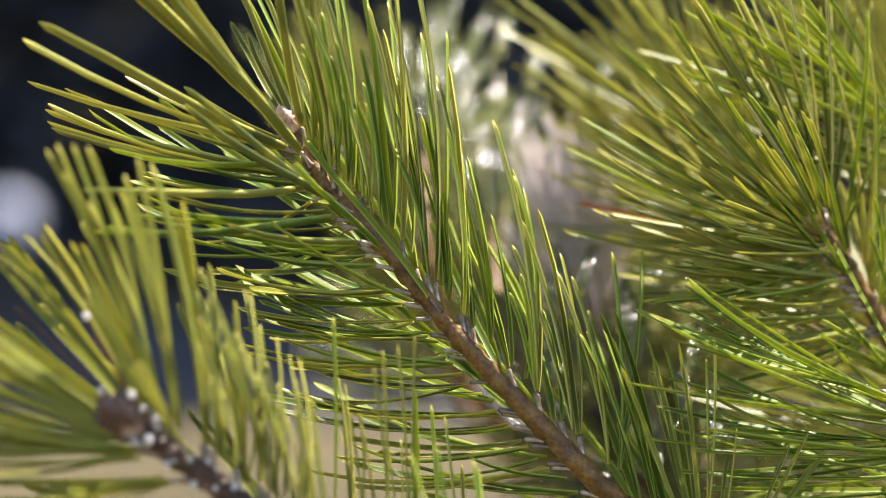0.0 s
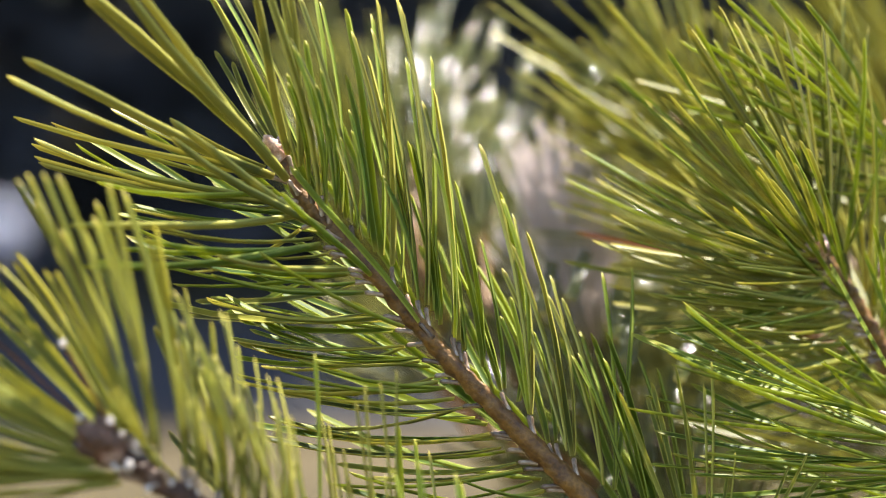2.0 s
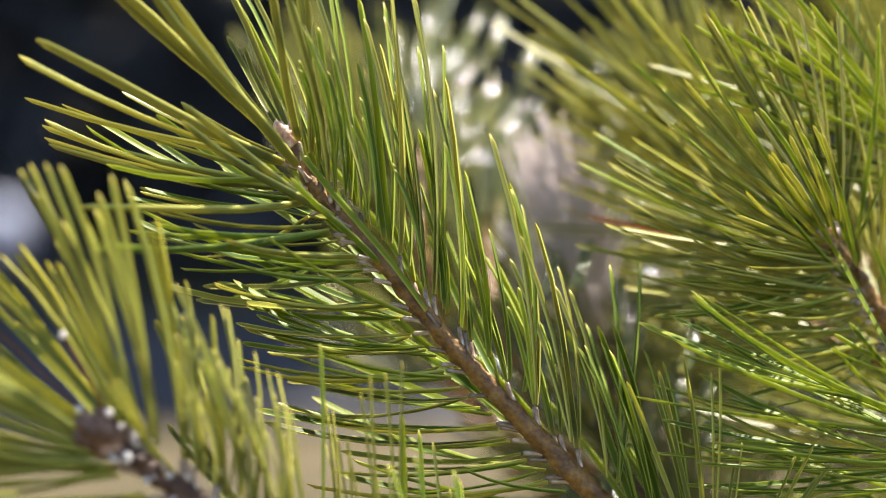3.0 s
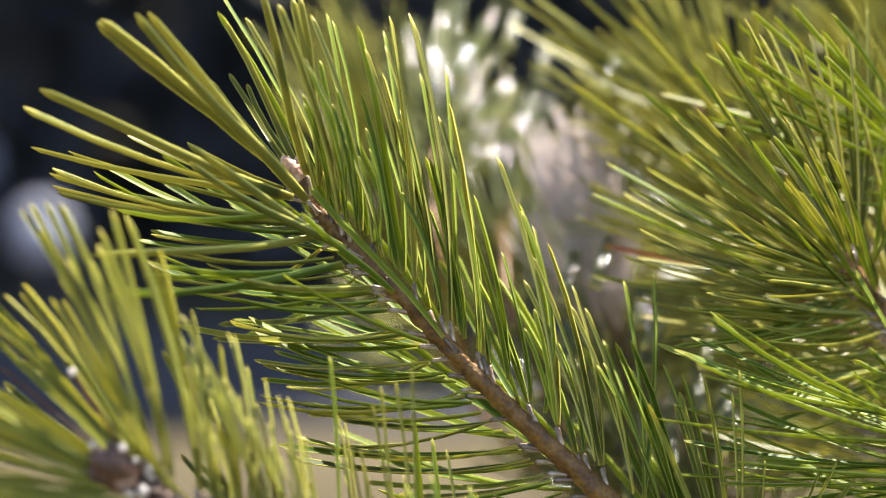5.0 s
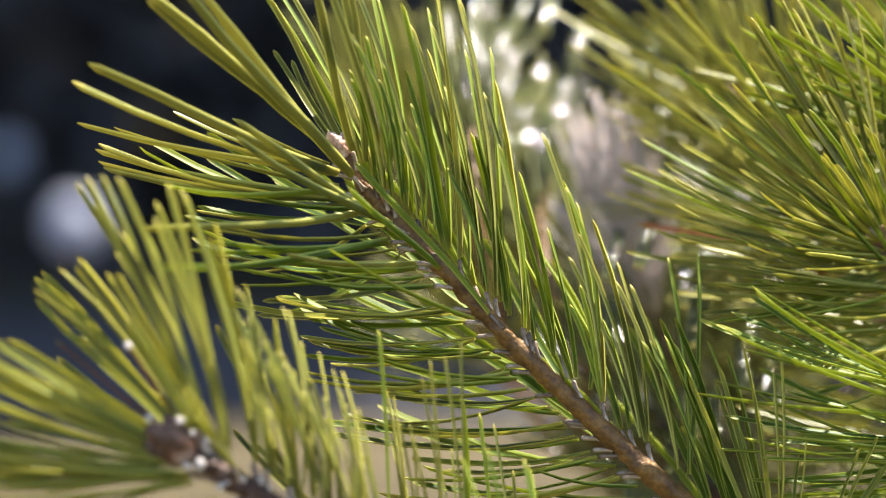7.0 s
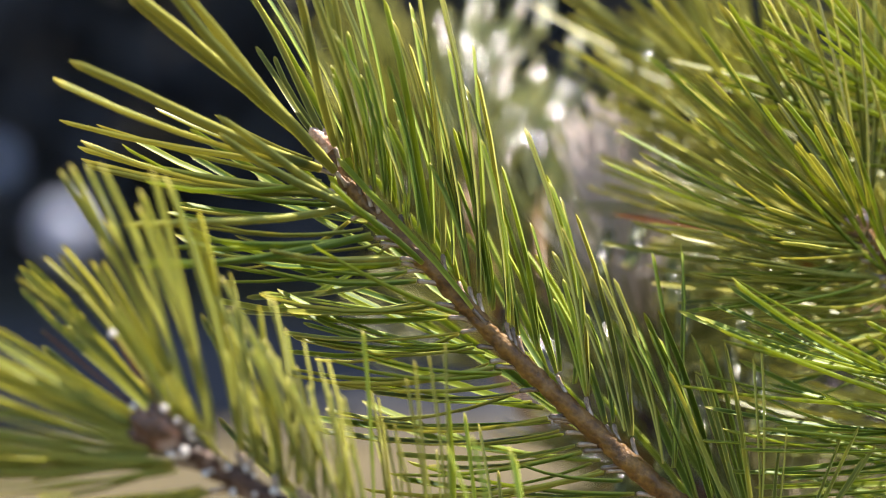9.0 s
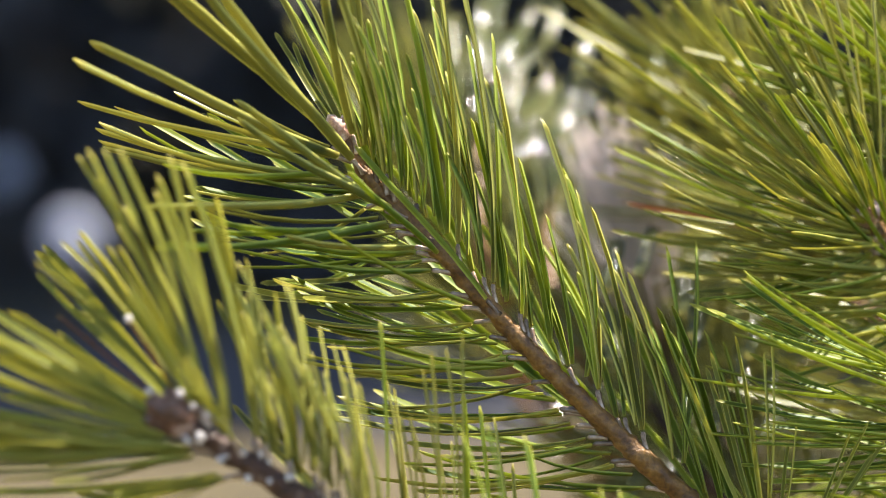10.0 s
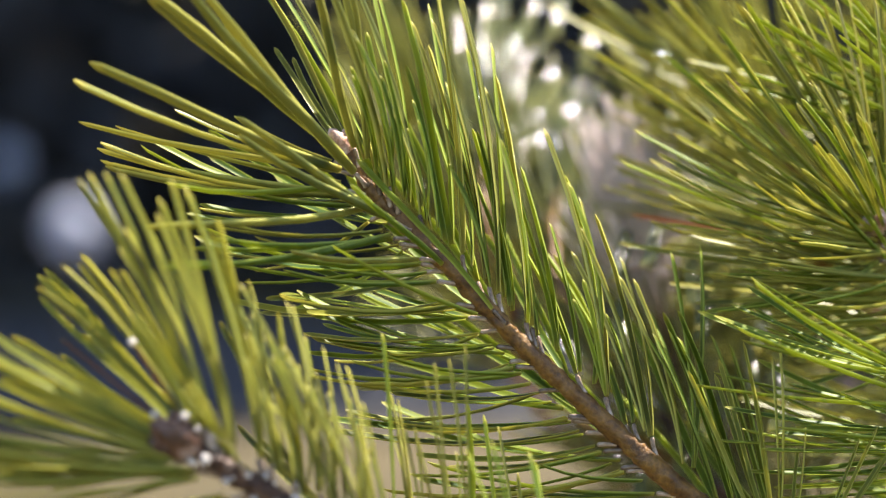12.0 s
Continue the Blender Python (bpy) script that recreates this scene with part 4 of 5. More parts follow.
def motions():
    walk(main.thing, [
        (0, pose(0.60085, 0.93307, 0.74490, -6.037, 3.531, -1.623)), (0.5, pose(0.60804, 0.92984, 0.74584, -6.037, 3.053, -1.882)), (1, pose(0.61883, 0.93223, 0.76010, -5.619, 1.378, -1.888)),
        (1.5, pose(0.60604, 0.92464, 0.74813, -6.092, 2.943, -2.375)), (2, pose(0.61200, 0.93363, 0.75548, -5.781, 2.182, -1.690)), (2.5, pose(0.60814, 0.93399, 0.74953, -5.824, 2.693, -1.627)),
        (3, pose(0.60457, 0.93289, 0.74600, -5.881, 3.269, -1.728)), (3.2, pose(0.61576, 0.93416, 0.75856, -5.791, 1.792, -1.612)), (4.8, pose(0.61869, 0.94378, 0.77229, -5.691, 0.188, -0.727)),
        (5, pose(0.61868, 0.94496, 0.77234, -5.789, 0.128, -0.541)), (5.5, pose(0.62004, 0.94620, 0.77963, -5.652, -0.201, -0.556)), (6, pose(0.61962, 0.94643, 0.77788, -6.013, -0.041, -0.284)),
        (6.5, pose(0.62006, 0.94960, 0.77766, -6.000, 0.002, -0.000)), (7, pose(0.61962, 0.95255, 0.77711, -5.923, 0.134, 0.210)), (7.2, pose(0.62100, 0.95303, 0.77938, -5.719, 0.019, 0.106)),
        (8.8, pose(0.62420, 0.95024, 0.78479, -5.920, -0.341, -0.029)), (9, pose(0.62088, 0.95204, 0.78481, -5.768, -0.207, 0.021)), (9.5, pose(0.61478, 0.95203, 0.77889, -5.914, 0.481, 0.105)),
        (10, pose(0.61301, 0.95467, 0.77750, -5.559, 1.075, 0.063)), (10.5, pose(0.61449, 0.95739, 0.77960, -5.614, 0.582, 0.381)), (11, pose(0.61561, 0.95543, 0.77829, -5.824, 0.761, 0.335)),
        (11.5, pose(0.62363, 0.95445, 0.78594, -5.532, -0.111, 0.062)), (12, pose(0.62459, 0.95408, 0.78595, -5.794, -0.366, 0.230))])
    walk(front.thing, [
        (0, pose(0.59429, 0.93222, 0.64973, -6.045, 4.544, -1.730)), (0.5, pose(0.60795, 0.92953, 0.65715, -6.037, 3.053, -1.882)), (1, pose(0.61863, 0.93309, 0.67682, -5.619, 1.378, -1.888)),
        (1.5, pose(0.60629, 0.92460, 0.66293, -6.092, 2.943, -2.375)), (2, pose(0.60967, 0.93409, 0.67002, -5.782, 2.569, -1.729)), (2.5, pose(0.60685, 0.93454, 0.66586, -5.824, 2.747, -1.633)),
        (3, pose(0.60099, 0.93327, 0.66081, -5.882, 3.404, -1.742)), (3.2, pose(0.61445, 0.93461, 0.67347, -5.791, 1.792, -1.612)), (4.8, pose(0.61749, 0.94486, 0.69226, -5.691, 0.224, -0.731)),
        (5, pose(0.61605, 0.94562, 0.68937, -5.789, 0.344, -0.563)), (5.5, pose(0.62173, 0.94748, 0.70134, -5.652, -0.250, -0.551)), (6, pose(0.62256, 0.94729, 0.70026, -6.013, -0.236, -0.263)),
        (6.5, pose(0.62000, 0.95021, 0.69737, -6.000, -0.000, 0.000)), (7, pose(0.61988, 0.95322, 0.69635, -5.923, 0.164, 0.207)), (7.2, pose(0.62276, 0.95415, 0.70022, -5.719, -0.066, 0.114)),
        (8.8, pose(0.62027, 0.95036, 0.69867, -5.920, 0.262, -0.091)), (9, pose(0.62062, 0.95291, 0.70380, -5.768, 0.023, -0.002)), (9.5, pose(0.61287, 0.95242, 0.69537, -5.915, 0.841, 0.067)),
        (10, pose(0.61856, 0.95678, 0.70600, -5.558, 0.446, 0.124)), (10.5, pose(0.61728, 0.95892, 0.70293, -5.613, 0.281, 0.411)), (11, pose(0.61680, 0.95640, 0.69907, -5.824, 0.653, 0.346)),
        (11.5, pose(0.62528, 0.95580, 0.70648, -5.532, -0.050, 0.056)), (12, pose(0.62587, 0.95502, 0.70600, -5.794, -0.366, 0.230))])
    walk(side.thing, [
        (0, pose(0.61115, 0.93511, 0.88067, -6.031, 2.471, -1.511)), (0.5, pose(0.61792, 0.93171, 0.88040, -6.032, 2.137, -1.785)), (1, pose(0.62543, 0.93280, 0.89047, -5.619, 0.965, -1.847)),
        (1.5, pose(0.62012, 0.92698, 0.88806, -6.088, 2.060, -2.281)), (2, pose(0.62013, 0.93438, 0.88417, -5.779, 1.527, -1.623)), (2.5, pose(0.61763, 0.93494, 0.87945, -5.821, 1.885, -1.545)),
        (3, pose(0.61809, 0.93433, 0.88051, -5.876, 2.289, -1.627)), (3.2, pose(0.62333, 0.93485, 0.88627, -5.790, 1.255, -1.557)), (4.8, pose(0.61905, 0.94329, 0.88844, -5.692, 0.637, -0.772)),
        (5, pose(0.61807, 0.94459, 0.88754, -5.789, 0.701, -0.599)), (5.5, pose(0.61998, 0.94616, 0.90110, -5.652, -0.275, -0.548)), (6, pose(0.61957, 0.94727, 0.90043, -6.013, -0.227, -0.264)),
        (6.5, pose(0.62000, 0.95023, 0.89847, -6.000, -0.000, 0.000)), (7, pose(0.61985, 0.95309, 0.89857, -5.923, 0.106, 0.213)), (7.2, pose(0.61888, 0.95273, 0.89687, -5.719, 0.353, 0.072)),
        (8.8, pose(0.61968, 0.95079, 0.90643, -5.920, -0.239, -0.039)), (9, pose(0.61722, 0.95228, 0.90656, -5.768, -0.145, 0.015)), (9.5, pose(0.61330, 0.95295, 0.90429, -5.914, 0.337, 0.120)),
        (10, pose(0.61312, 0.95502, 0.90493, -5.558, 0.753, 0.094)), (10.5, pose(0.61298, 0.95765, 0.90497, -5.614, 0.407, 0.398)), (11, pose(0.61540, 0.95643, 0.90642, -5.824, 0.532, 0.358)),
        (11.5, pose(0.61885, 0.95417, 0.90762, -5.532, -0.078, 0.059)), (12, pose(0.62029, 0.95430, 0.90709, -5.794, -0.256, 0.219))])
    walk(high.thing, [
        (0, pose(0.61836, 0.93497, 1.06185, -6.031, 2.471, -1.511)), (0.5, pose(0.62406, 0.93156, 1.06148, -6.032, 2.137, -1.785)), (1, pose(0.62774, 0.93142, 1.07129, -5.619, 0.965, -1.847)),
        (1.5, pose(0.62579, 0.92700, 1.06944, -6.088, 2.060, -2.281)), (2, pose(0.62433, 0.93348, 1.06504, -5.779, 1.527, -1.623)), (2.5, pose(0.62302, 0.93414, 1.06028, -5.821, 1.885, -1.545)),
        (3, pose(0.62484, 0.93369, 1.06153, -5.876, 2.289, -1.627)), (3.2, pose(0.62677, 0.93400, 1.06714, -5.790, 1.255, -1.557)), (4.8, pose(0.62069, 0.94218, 1.06911, -5.692, 0.637, -0.772)),
        (5, pose(0.62001, 0.94379, 1.06827, -5.789, 0.701, -0.599)), (5.5, pose(0.61868, 0.94497, 1.08187, -5.652, -0.275, -0.548)), (6, pose(0.61861, 0.94724, 1.08141, -6.013, -0.227, -0.264)),
        (6.5, pose(0.62000, 0.95015, 1.07947, -6.000, -0.000, 0.000)), (7, pose(0.62035, 0.95276, 1.07957, -5.923, 0.106, 0.213)), (7.2, pose(0.62010, 0.95175, 1.07777, -5.719, 0.353, 0.072)),
        (8.8, pose(0.61882, 0.95047, 1.08758, -5.920, -0.239, -0.039)), (9, pose(0.61663, 0.95148, 1.08766, -5.768, -0.145, 0.015)), (9.5, pose(0.61428, 0.95263, 1.08559, -5.914, 0.337, 0.120)),
        (10, pose(0.61550, 0.95357, 1.08618, -5.558, 0.753, 0.094)), (10.5, pose(0.61437, 0.95637, 1.08613, -5.614, 0.407, 0.398)), (11, pose(0.61728, 0.95585, 1.08782, -5.824, 0.532, 0.358)),
        (11.5, pose(0.61858, 0.95262, 1.08863, -5.532, -0.078, 0.059)), (12, pose(0.61957, 0.95357, 1.08817, -5.794, -0.256, 0.219))])
    walk(back.thing, [
        (0, pose(0.62042, 0.93437, 0.98036, -6.027, 1.059, -1.362)), (0.5, pose(0.62242, 0.93123, 0.98173, -6.029, 0.916, -1.656)), (1, pose(0.62555, 0.93129, 0.98758, -5.618, 0.414, -1.793)),
        (1.5, pose(0.62267, 0.92604, 0.98390, -6.084, 0.883, -2.155)), (2, pose(0.62474, 0.93351, 0.98599, -5.777, 0.655, -1.535)), (2.5, pose(0.62397, 0.93443, 0.98442, -5.818, 0.808, -1.435)),
        (3, pose(0.62283, 0.93380, 0.98399, -5.872, 0.981, -1.492)), (3.2, pose(0.62424, 0.93416, 0.98873, -5.788, 0.538, -1.485)), (4.8, pose(0.61967, 0.94288, 0.99530, -5.691, 0.056, -0.714)),
        (5, pose(0.61957, 0.94439, 0.99479, -5.789, 0.038, -0.532)), (5.5, pose(0.61865, 0.94469, 0.99773, -5.652, -0.060, -0.570)), (6, pose(0.61862, 0.94653, 0.99836, -6.013, -0.012, -0.287)),
        (6.5, pose(0.62000, 0.94975, 0.99907, -6.000, 0.001, -0.000)), (7, pose(0.62012, 0.95245, 0.99904, -5.923, 0.040, 0.220)), (7.2, pose(0.62065, 0.95197, 0.99967, -5.719, 0.006, 0.107)),
        (8.8, pose(0.61937, 0.94974, 1.00290, -5.920, -0.102, -0.053)), (9, pose(0.61936, 0.95099, 1.00321, -5.768, -0.062, 0.006)), (9.5, pose(0.61739, 0.95194, 1.00124, -5.914, 0.144, 0.140)),
        (10, pose(0.61757, 0.95336, 1.00140, -5.558, 0.323, 0.136)), (10.5, pose(0.61839, 0.95613, 1.00160, -5.613, 0.175, 0.421)), (11, pose(0.61920, 0.95508, 1.00128, -5.824, 0.228, 0.389)),
        (11.5, pose(0.62146, 0.95244, 1.00377, -5.532, -0.033, 0.055)), (12, pose(0.62195, 0.95301, 1.00325, -5.794, -0.110, 0.204))])
    walk(back_high.thing, [
        (0, pose(0.62247, 0.93489, 1.08092, -6.027, 1.059, -1.362)), (0.5, pose(0.62427, 0.93174, 1.08229, -6.029, 0.916, -1.656)), (1, pose(0.62652, 0.93111, 1.08822, -5.618, 0.414, -1.793)),
        (1.5, pose(0.62455, 0.92664, 1.08443, -6.084, 0.883, -2.155)), (2, pose(0.62608, 0.93360, 1.08659, -5.777, 0.655, -1.535)), (2.5, pose(0.62556, 0.93459, 1.08500, -5.818, 0.808, -1.435)),
        (3, pose(0.62474, 0.93404, 1.08455, -5.872, 0.981, -1.492)), (3.2, pose(0.62538, 0.93428, 1.08932, -5.788, 0.538, -1.485)), (4.8, pose(0.61990, 0.94285, 1.09590, -5.691, 0.056, -0.714)),
        (5, pose(0.61974, 0.94453, 1.09537, -5.789, 0.038, -0.532)), (5.5, pose(0.61866, 0.94459, 1.09831, -5.652, -0.060, -0.570)), (6, pose(0.61867, 0.94706, 1.09886, -6.013, -0.012, -0.287)),
        (6.5, pose(0.62000, 0.95025, 1.09957, -6.000, 0.001, -0.000)), (7, pose(0.62014, 0.95282, 1.09955, -5.923, 0.040, 0.220)), (7.2, pose(0.62064, 0.95199, 1.10021, -5.719, 0.006, 0.107)),
        (8.8, pose(0.61921, 0.95010, 1.10338, -5.920, -0.102, -0.053)), (9, pose(0.61926, 0.95109, 1.10371, -5.768, -0.062, 0.006)), (9.5, pose(0.61763, 0.95230, 1.10171, -5.914, 0.144, 0.140)),
        (10, pose(0.61812, 0.95310, 1.10191, -5.558, 0.323, 0.136)), (10.5, pose(0.61863, 0.95596, 1.10212, -5.613, 0.175, 0.421)), (11, pose(0.61952, 0.95528, 1.10176, -5.824, 0.228, 0.389)),
        (11.5, pose(0.62138, 0.95213, 1.10431, -5.532, -0.033, 0.055)), (12, pose(0.62171, 0.95315, 1.10376, -5.794, -0.110, 0.204))])
    walk(low.thing, [
        (0, pose(0.61010, 0.93446, 0.75999, -6.030, 2.118, -1.473)), (0.5, pose(0.61653, 0.93104, 0.75939, -6.031, 1.832, -1.752)), (1, pose(0.62390, 0.93287, 0.76813, -5.618, 0.827, -1.833)),
        (1.5, pose(0.61663, 0.92595, 0.76394, -6.087, 1.766, -2.249)), (2, pose(0.61864, 0.93436, 0.76438, -5.778, 1.309, -1.601)), (2.5, pose(0.61599, 0.93489, 0.76016, -5.820, 1.616, -1.517)),
        (3, pose(0.61504, 0.93408, 0.76001, -5.875, 1.962, -1.593)), (3.2, pose(0.62165, 0.93478, 0.76613, -5.789, 1.075, -1.539)), (4.8, pose(0.62044, 0.94382, 0.77294, -5.691, 0.113, -0.720)),
        (5, pose(0.62008, 0.94500, 0.77282, -5.789, 0.077, -0.536)), (5.5, pose(0.61975, 0.94615, 0.77914, -5.652, -0.121, -0.564)), (6, pose(0.61924, 0.94643, 0.77788, -6.013, -0.024, -0.285)),
        (6.5, pose(0.62003, 0.94961, 0.77777, -6.000, 0.001, -0.000)), (7, pose(0.61980, 0.95263, 0.77789, -5.923, 0.080, 0.216)), (7.2, pose(0.62070, 0.95303, 0.77944, -5.719, 0.012, 0.107)),
        (8.8, pose(0.62168, 0.95020, 0.78444, -5.920, -0.205, -0.043)), (9, pose(0.61895, 0.95205, 0.78485, -5.768, -0.124, 0.013)), (9.5, pose(0.61457, 0.95237, 0.78218, -5.914, 0.289, 0.125)),
        (10, pose(0.61413, 0.95523, 0.78314, -5.558, 0.645, 0.105)), (10.5, pose(0.61425, 0.95774, 0.78318, -5.614, 0.349, 0.404)), (11, pose(0.61614, 0.95596, 0.78351, -5.824, 0.456, 0.366)),
        (11.5, pose(0.62116, 0.95447, 0.78621, -5.532, -0.066, 0.058)), (12, pose(0.62206, 0.95401, 0.78533, -5.794, -0.220, 0.216))])
    walk(under.thing, [
        (0, pose(0.60507, 0.93481, 0.61934, -6.030, 2.118, -1.473)), (0.5, pose(0.61224, 0.93139, 0.61877, -6.031, 1.832, -1.752)), (1, pose(0.62224, 0.93416, 0.62755, -5.618, 0.827, -1.833)),
        (1.5, pose(0.61267, 0.92618, 0.62321, -6.087, 1.766, -2.249)), (2, pose(0.61568, 0.93529, 0.62378, -5.778, 1.309, -1.601)), (2.5, pose(0.61223, 0.93573, 0.61960, -5.820, 1.616, -1.517)),
        (3, pose(0.61038, 0.93482, 0.61942, -5.875, 1.962, -1.593)), (3.2, pose(0.61924, 0.93566, 0.62551, -5.789, 1.075, -1.539)), (4.8, pose(0.62034, 0.94489, 0.63237, -5.691, 0.113, -0.720)),
        (5, pose(0.62001, 0.94582, 0.63224, -5.789, 0.077, -0.536)), (5.5, pose(0.62029, 0.94730, 0.63844, -5.652, -0.121, -0.564)), (6, pose(0.61943, 0.94668, 0.63706, -6.013, -0.024, -0.285)),
        (6.5, pose(0.62002, 0.94990, 0.63697, -6.000, 0.001, -0.000)), (7, pose(0.61952, 0.95311, 0.63711, -5.923, 0.080, 0.216)), (7.2, pose(0.62059, 0.95402, 0.63874, -5.719, 0.012, 0.107)),
        (8.8, pose(0.62222, 0.95068, 0.64357, -5.920, -0.205, -0.043)), (9, pose(0.61930, 0.95290, 0.64401, -5.768, -0.124, 0.013)), (9.5, pose(0.61386, 0.95285, 0.64128, -5.914, 0.289, 0.125)),
        (10, pose(0.61247, 0.95659, 0.64231, -5.558, 0.645, 0.105)), (10.5, pose(0.61328, 0.95897, 0.64236, -5.614, 0.349, 0.404)), (11, pose(0.61486, 0.95666, 0.64259, -5.824, 0.456, 0.366)),
        (11.5, pose(0.62130, 0.95591, 0.64542, -5.532, -0.066, 0.058)), (12, pose(0.62253, 0.95480, 0.64449, -5.794, -0.220, 0.216))])
    walk(below.thing, [
        (0, pose(0.60008, 0.93426, 0.50829, -6.033, 2.825, -1.548)), (0.5, pose(0.60582, 0.93064, 0.50529, -6.033, 2.442, -1.817)), (1, pose(0.61824, 0.93457, 0.51805, -5.619, 1.103, -1.860)),
        (1.5, pose(0.60254, 0.92545, 0.50923, -6.089, 2.355, -2.312)), (2, pose(0.61117, 0.93534, 0.51386, -5.779, 1.746, -1.645)), (2.5, pose(0.60654, 0.93557, 0.50812, -5.822, 2.155, -1.572)),
        (3, pose(0.60128, 0.93442, 0.50589, -5.877, 2.616, -1.661)), (3.2, pose(0.61462, 0.93560, 0.51472, -5.790, 1.434, -1.575)), (4.8, pose(0.61872, 0.94591, 0.53146, -5.691, 0.150, -0.724)),
        (5, pose(0.61863, 0.94665, 0.53116, -5.789, 0.102, -0.539)), (5.5, pose(0.62035, 0.94848, 0.53874, -5.652, -0.161, -0.560)), (6, pose(0.62009, 0.94718, 0.53678, -6.013, -0.032, -0.284)),
        (6.5, pose(0.61998, 0.95039, 0.53646, -6.000, 0.002, -0.000)), (7, pose(0.61964, 0.95370, 0.53625, -5.923, 0.107, 0.213)), (7.2, pose(0.62149, 0.95501, 0.53830, -5.719, 0.016, 0.106)),
        (8.8, pose(0.62491, 0.95116, 0.54165, -5.920, -0.273, -0.036)), (9, pose(0.62201, 0.95362, 0.54171, -5.768, -0.165, 0.017)), (9.5, pose(0.61497, 0.95305, 0.53642, -5.914, 0.385, 0.115)),
        (10, pose(0.61250, 0.95732, 0.53630, -5.558, 0.860, 0.084)), (10.5, pose(0.61388, 0.95974, 0.53770, -5.614, 0.466, 0.392)), (11, pose(0.61475, 0.95691, 0.53668, -5.824, 0.609, 0.350)),
        (11.5, pose(0.62470, 0.95702, 0.54275, -5.532, -0.089, 0.060)), (12, pose(0.62574, 0.95546, 0.54194, -5.794, -0.293, 0.223))])
    inner = [
        (0, pose(0.62489, 0.93536, 0.83818, -6.026, -0.000, -1.250)), (0.5, pose(0.62507, 0.93212, 0.83849, -6.028, -0.000, -1.559)), (1, pose(0.62517, 0.93273, 0.83866, -5.618, -0.000, -1.752)),
        (1.5, pose(0.62417, 0.92677, 0.84028, -6.084, -0.000, -2.061)), (2, pose(0.62586, 0.93479, 0.84001, -5.777, -0.000, -1.469)), (2.5, pose(0.62605, 0.93579, 0.84036, -5.817, -0.000, -1.353)),
        (3, pose(0.62580, 0.93516, 0.84149, -5.871, -0.000, -1.391)), (3.2, pose(0.62488, 0.93533, 0.84174, -5.788, -0.000, -1.430)), (4.8, pose(0.61862, 0.94388, 0.84395, -5.691, -0.000, -0.709)),
        (5, pose(0.61837, 0.94518, 0.84388, -5.789, -0.000, -0.528)), (5.5, pose(0.61770, 0.94568, 0.84518, -5.652, -0.000, -0.576)), (6, pose(0.61850, 0.94669, 0.84709, -6.013, -0.000, -0.288)),
        (6.5, pose(0.62000, 0.94998, 0.84823, -6.000, -0.000, 0.000)), (7, pose(0.62085, 0.95292, 0.84853, -5.923, -0.000, 0.224)), (7.2, pose(0.62099, 0.95291, 0.84845, -5.719, -0.000, 0.108)),
        (8.8, pose(0.62064, 0.95004, 0.85074, -5.920, -0.000, -0.064)), (9, pose(0.62096, 0.95169, 0.85098, -5.768, -0.000, 0.000)), (9.5, pose(0.62088, 0.95250, 0.85121, -5.914, -0.000, 0.155)),
        (10, pose(0.62171, 0.95488, 0.85167, -5.558, -0.000, 0.168)), (10.5, pose(0.62246, 0.95744, 0.85101, -5.613, -0.000, 0.438)), (11, pose(0.62325, 0.95591, 0.85144, -5.824, -0.000, 0.412)),
        (11.5, pose(0.62347, 0.95371, 0.85088, -5.532, -0.000, 0.052)), (12, pose(0.62401, 0.95360, 0.85055, -5.794, -0.000, 0.193))]
    for shoot in (deep, thicket, thicket_low, thicket_high):
        walk(shoot.thing, inner)
    walk(deep_low.thing, [
        (0, pose(0.60621, 0.93556, 0.73150, -6.030, 2.118, -1.473)), (0.5, pose(0.61265, 0.93208, 0.73012, -6.031, 1.832, -1.752)), (1, pose(0.61994, 0.93393, 0.73684, -5.618, 0.827, -1.833)),
        (1.5, pose(0.61120, 0.92714, 0.73553, -6.087, 1.766, -2.249)), (2, pose(0.61496, 0.93541, 0.73403, -5.778, 1.309, -1.601)), (2.5, pose(0.61243, 0.93591, 0.72987, -5.820, 1.616, -1.517)),
        (3, pose(0.61149, 0.93517, 0.73067, -5.875, 1.962, -1.593)), (3.2, pose(0.61845, 0.93578, 0.73559, -5.789, 1.075, -1.539)), (4.8, pose(0.61839, 0.94471, 0.74130, -5.691, 0.113, -0.720)),
        (5, pose(0.61848, 0.94585, 0.74142, -5.789, 0.077, -0.536)), (5.5, pose(0.61785, 0.94708, 0.74770, -5.652, -0.121, -0.564)), (6, pose(0.61821, 0.94726, 0.74752, -6.013, -0.024, -0.285)),
        (6.5, pose(0.62003, 0.95045, 0.74750, -6.000, 0.001, -0.000)), (7, pose(0.62052, 0.95351, 0.74760, -5.923, 0.080, 0.216)), (7.2, pose(0.62114, 0.95398, 0.74879, -5.719, 0.012, 0.107)),
        (8.8, pose(0.62164, 0.95114, 0.75468, -5.920, -0.205, -0.043)), (9, pose(0.61865, 0.95304, 0.75489, -5.768, -0.124, 0.013)), (9.5, pose(0.61426, 0.95338, 0.75315, -5.914, 0.289, 0.125)),
        (10, pose(0.61407, 0.95641, 0.75404, -5.558, 0.645, 0.105)), (10.5, pose(0.61481, 0.95885, 0.75356, -5.614, 0.349, 0.404)), (11, pose(0.61706, 0.95707, 0.75485, -5.824, 0.456, 0.366)),
        (11.5, pose(0.62149, 0.95556, 0.75591, -5.532, -0.066, 0.058)), (12, pose(0.62287, 0.95499, 0.75531, -5.794, -0.220, 0.216))])
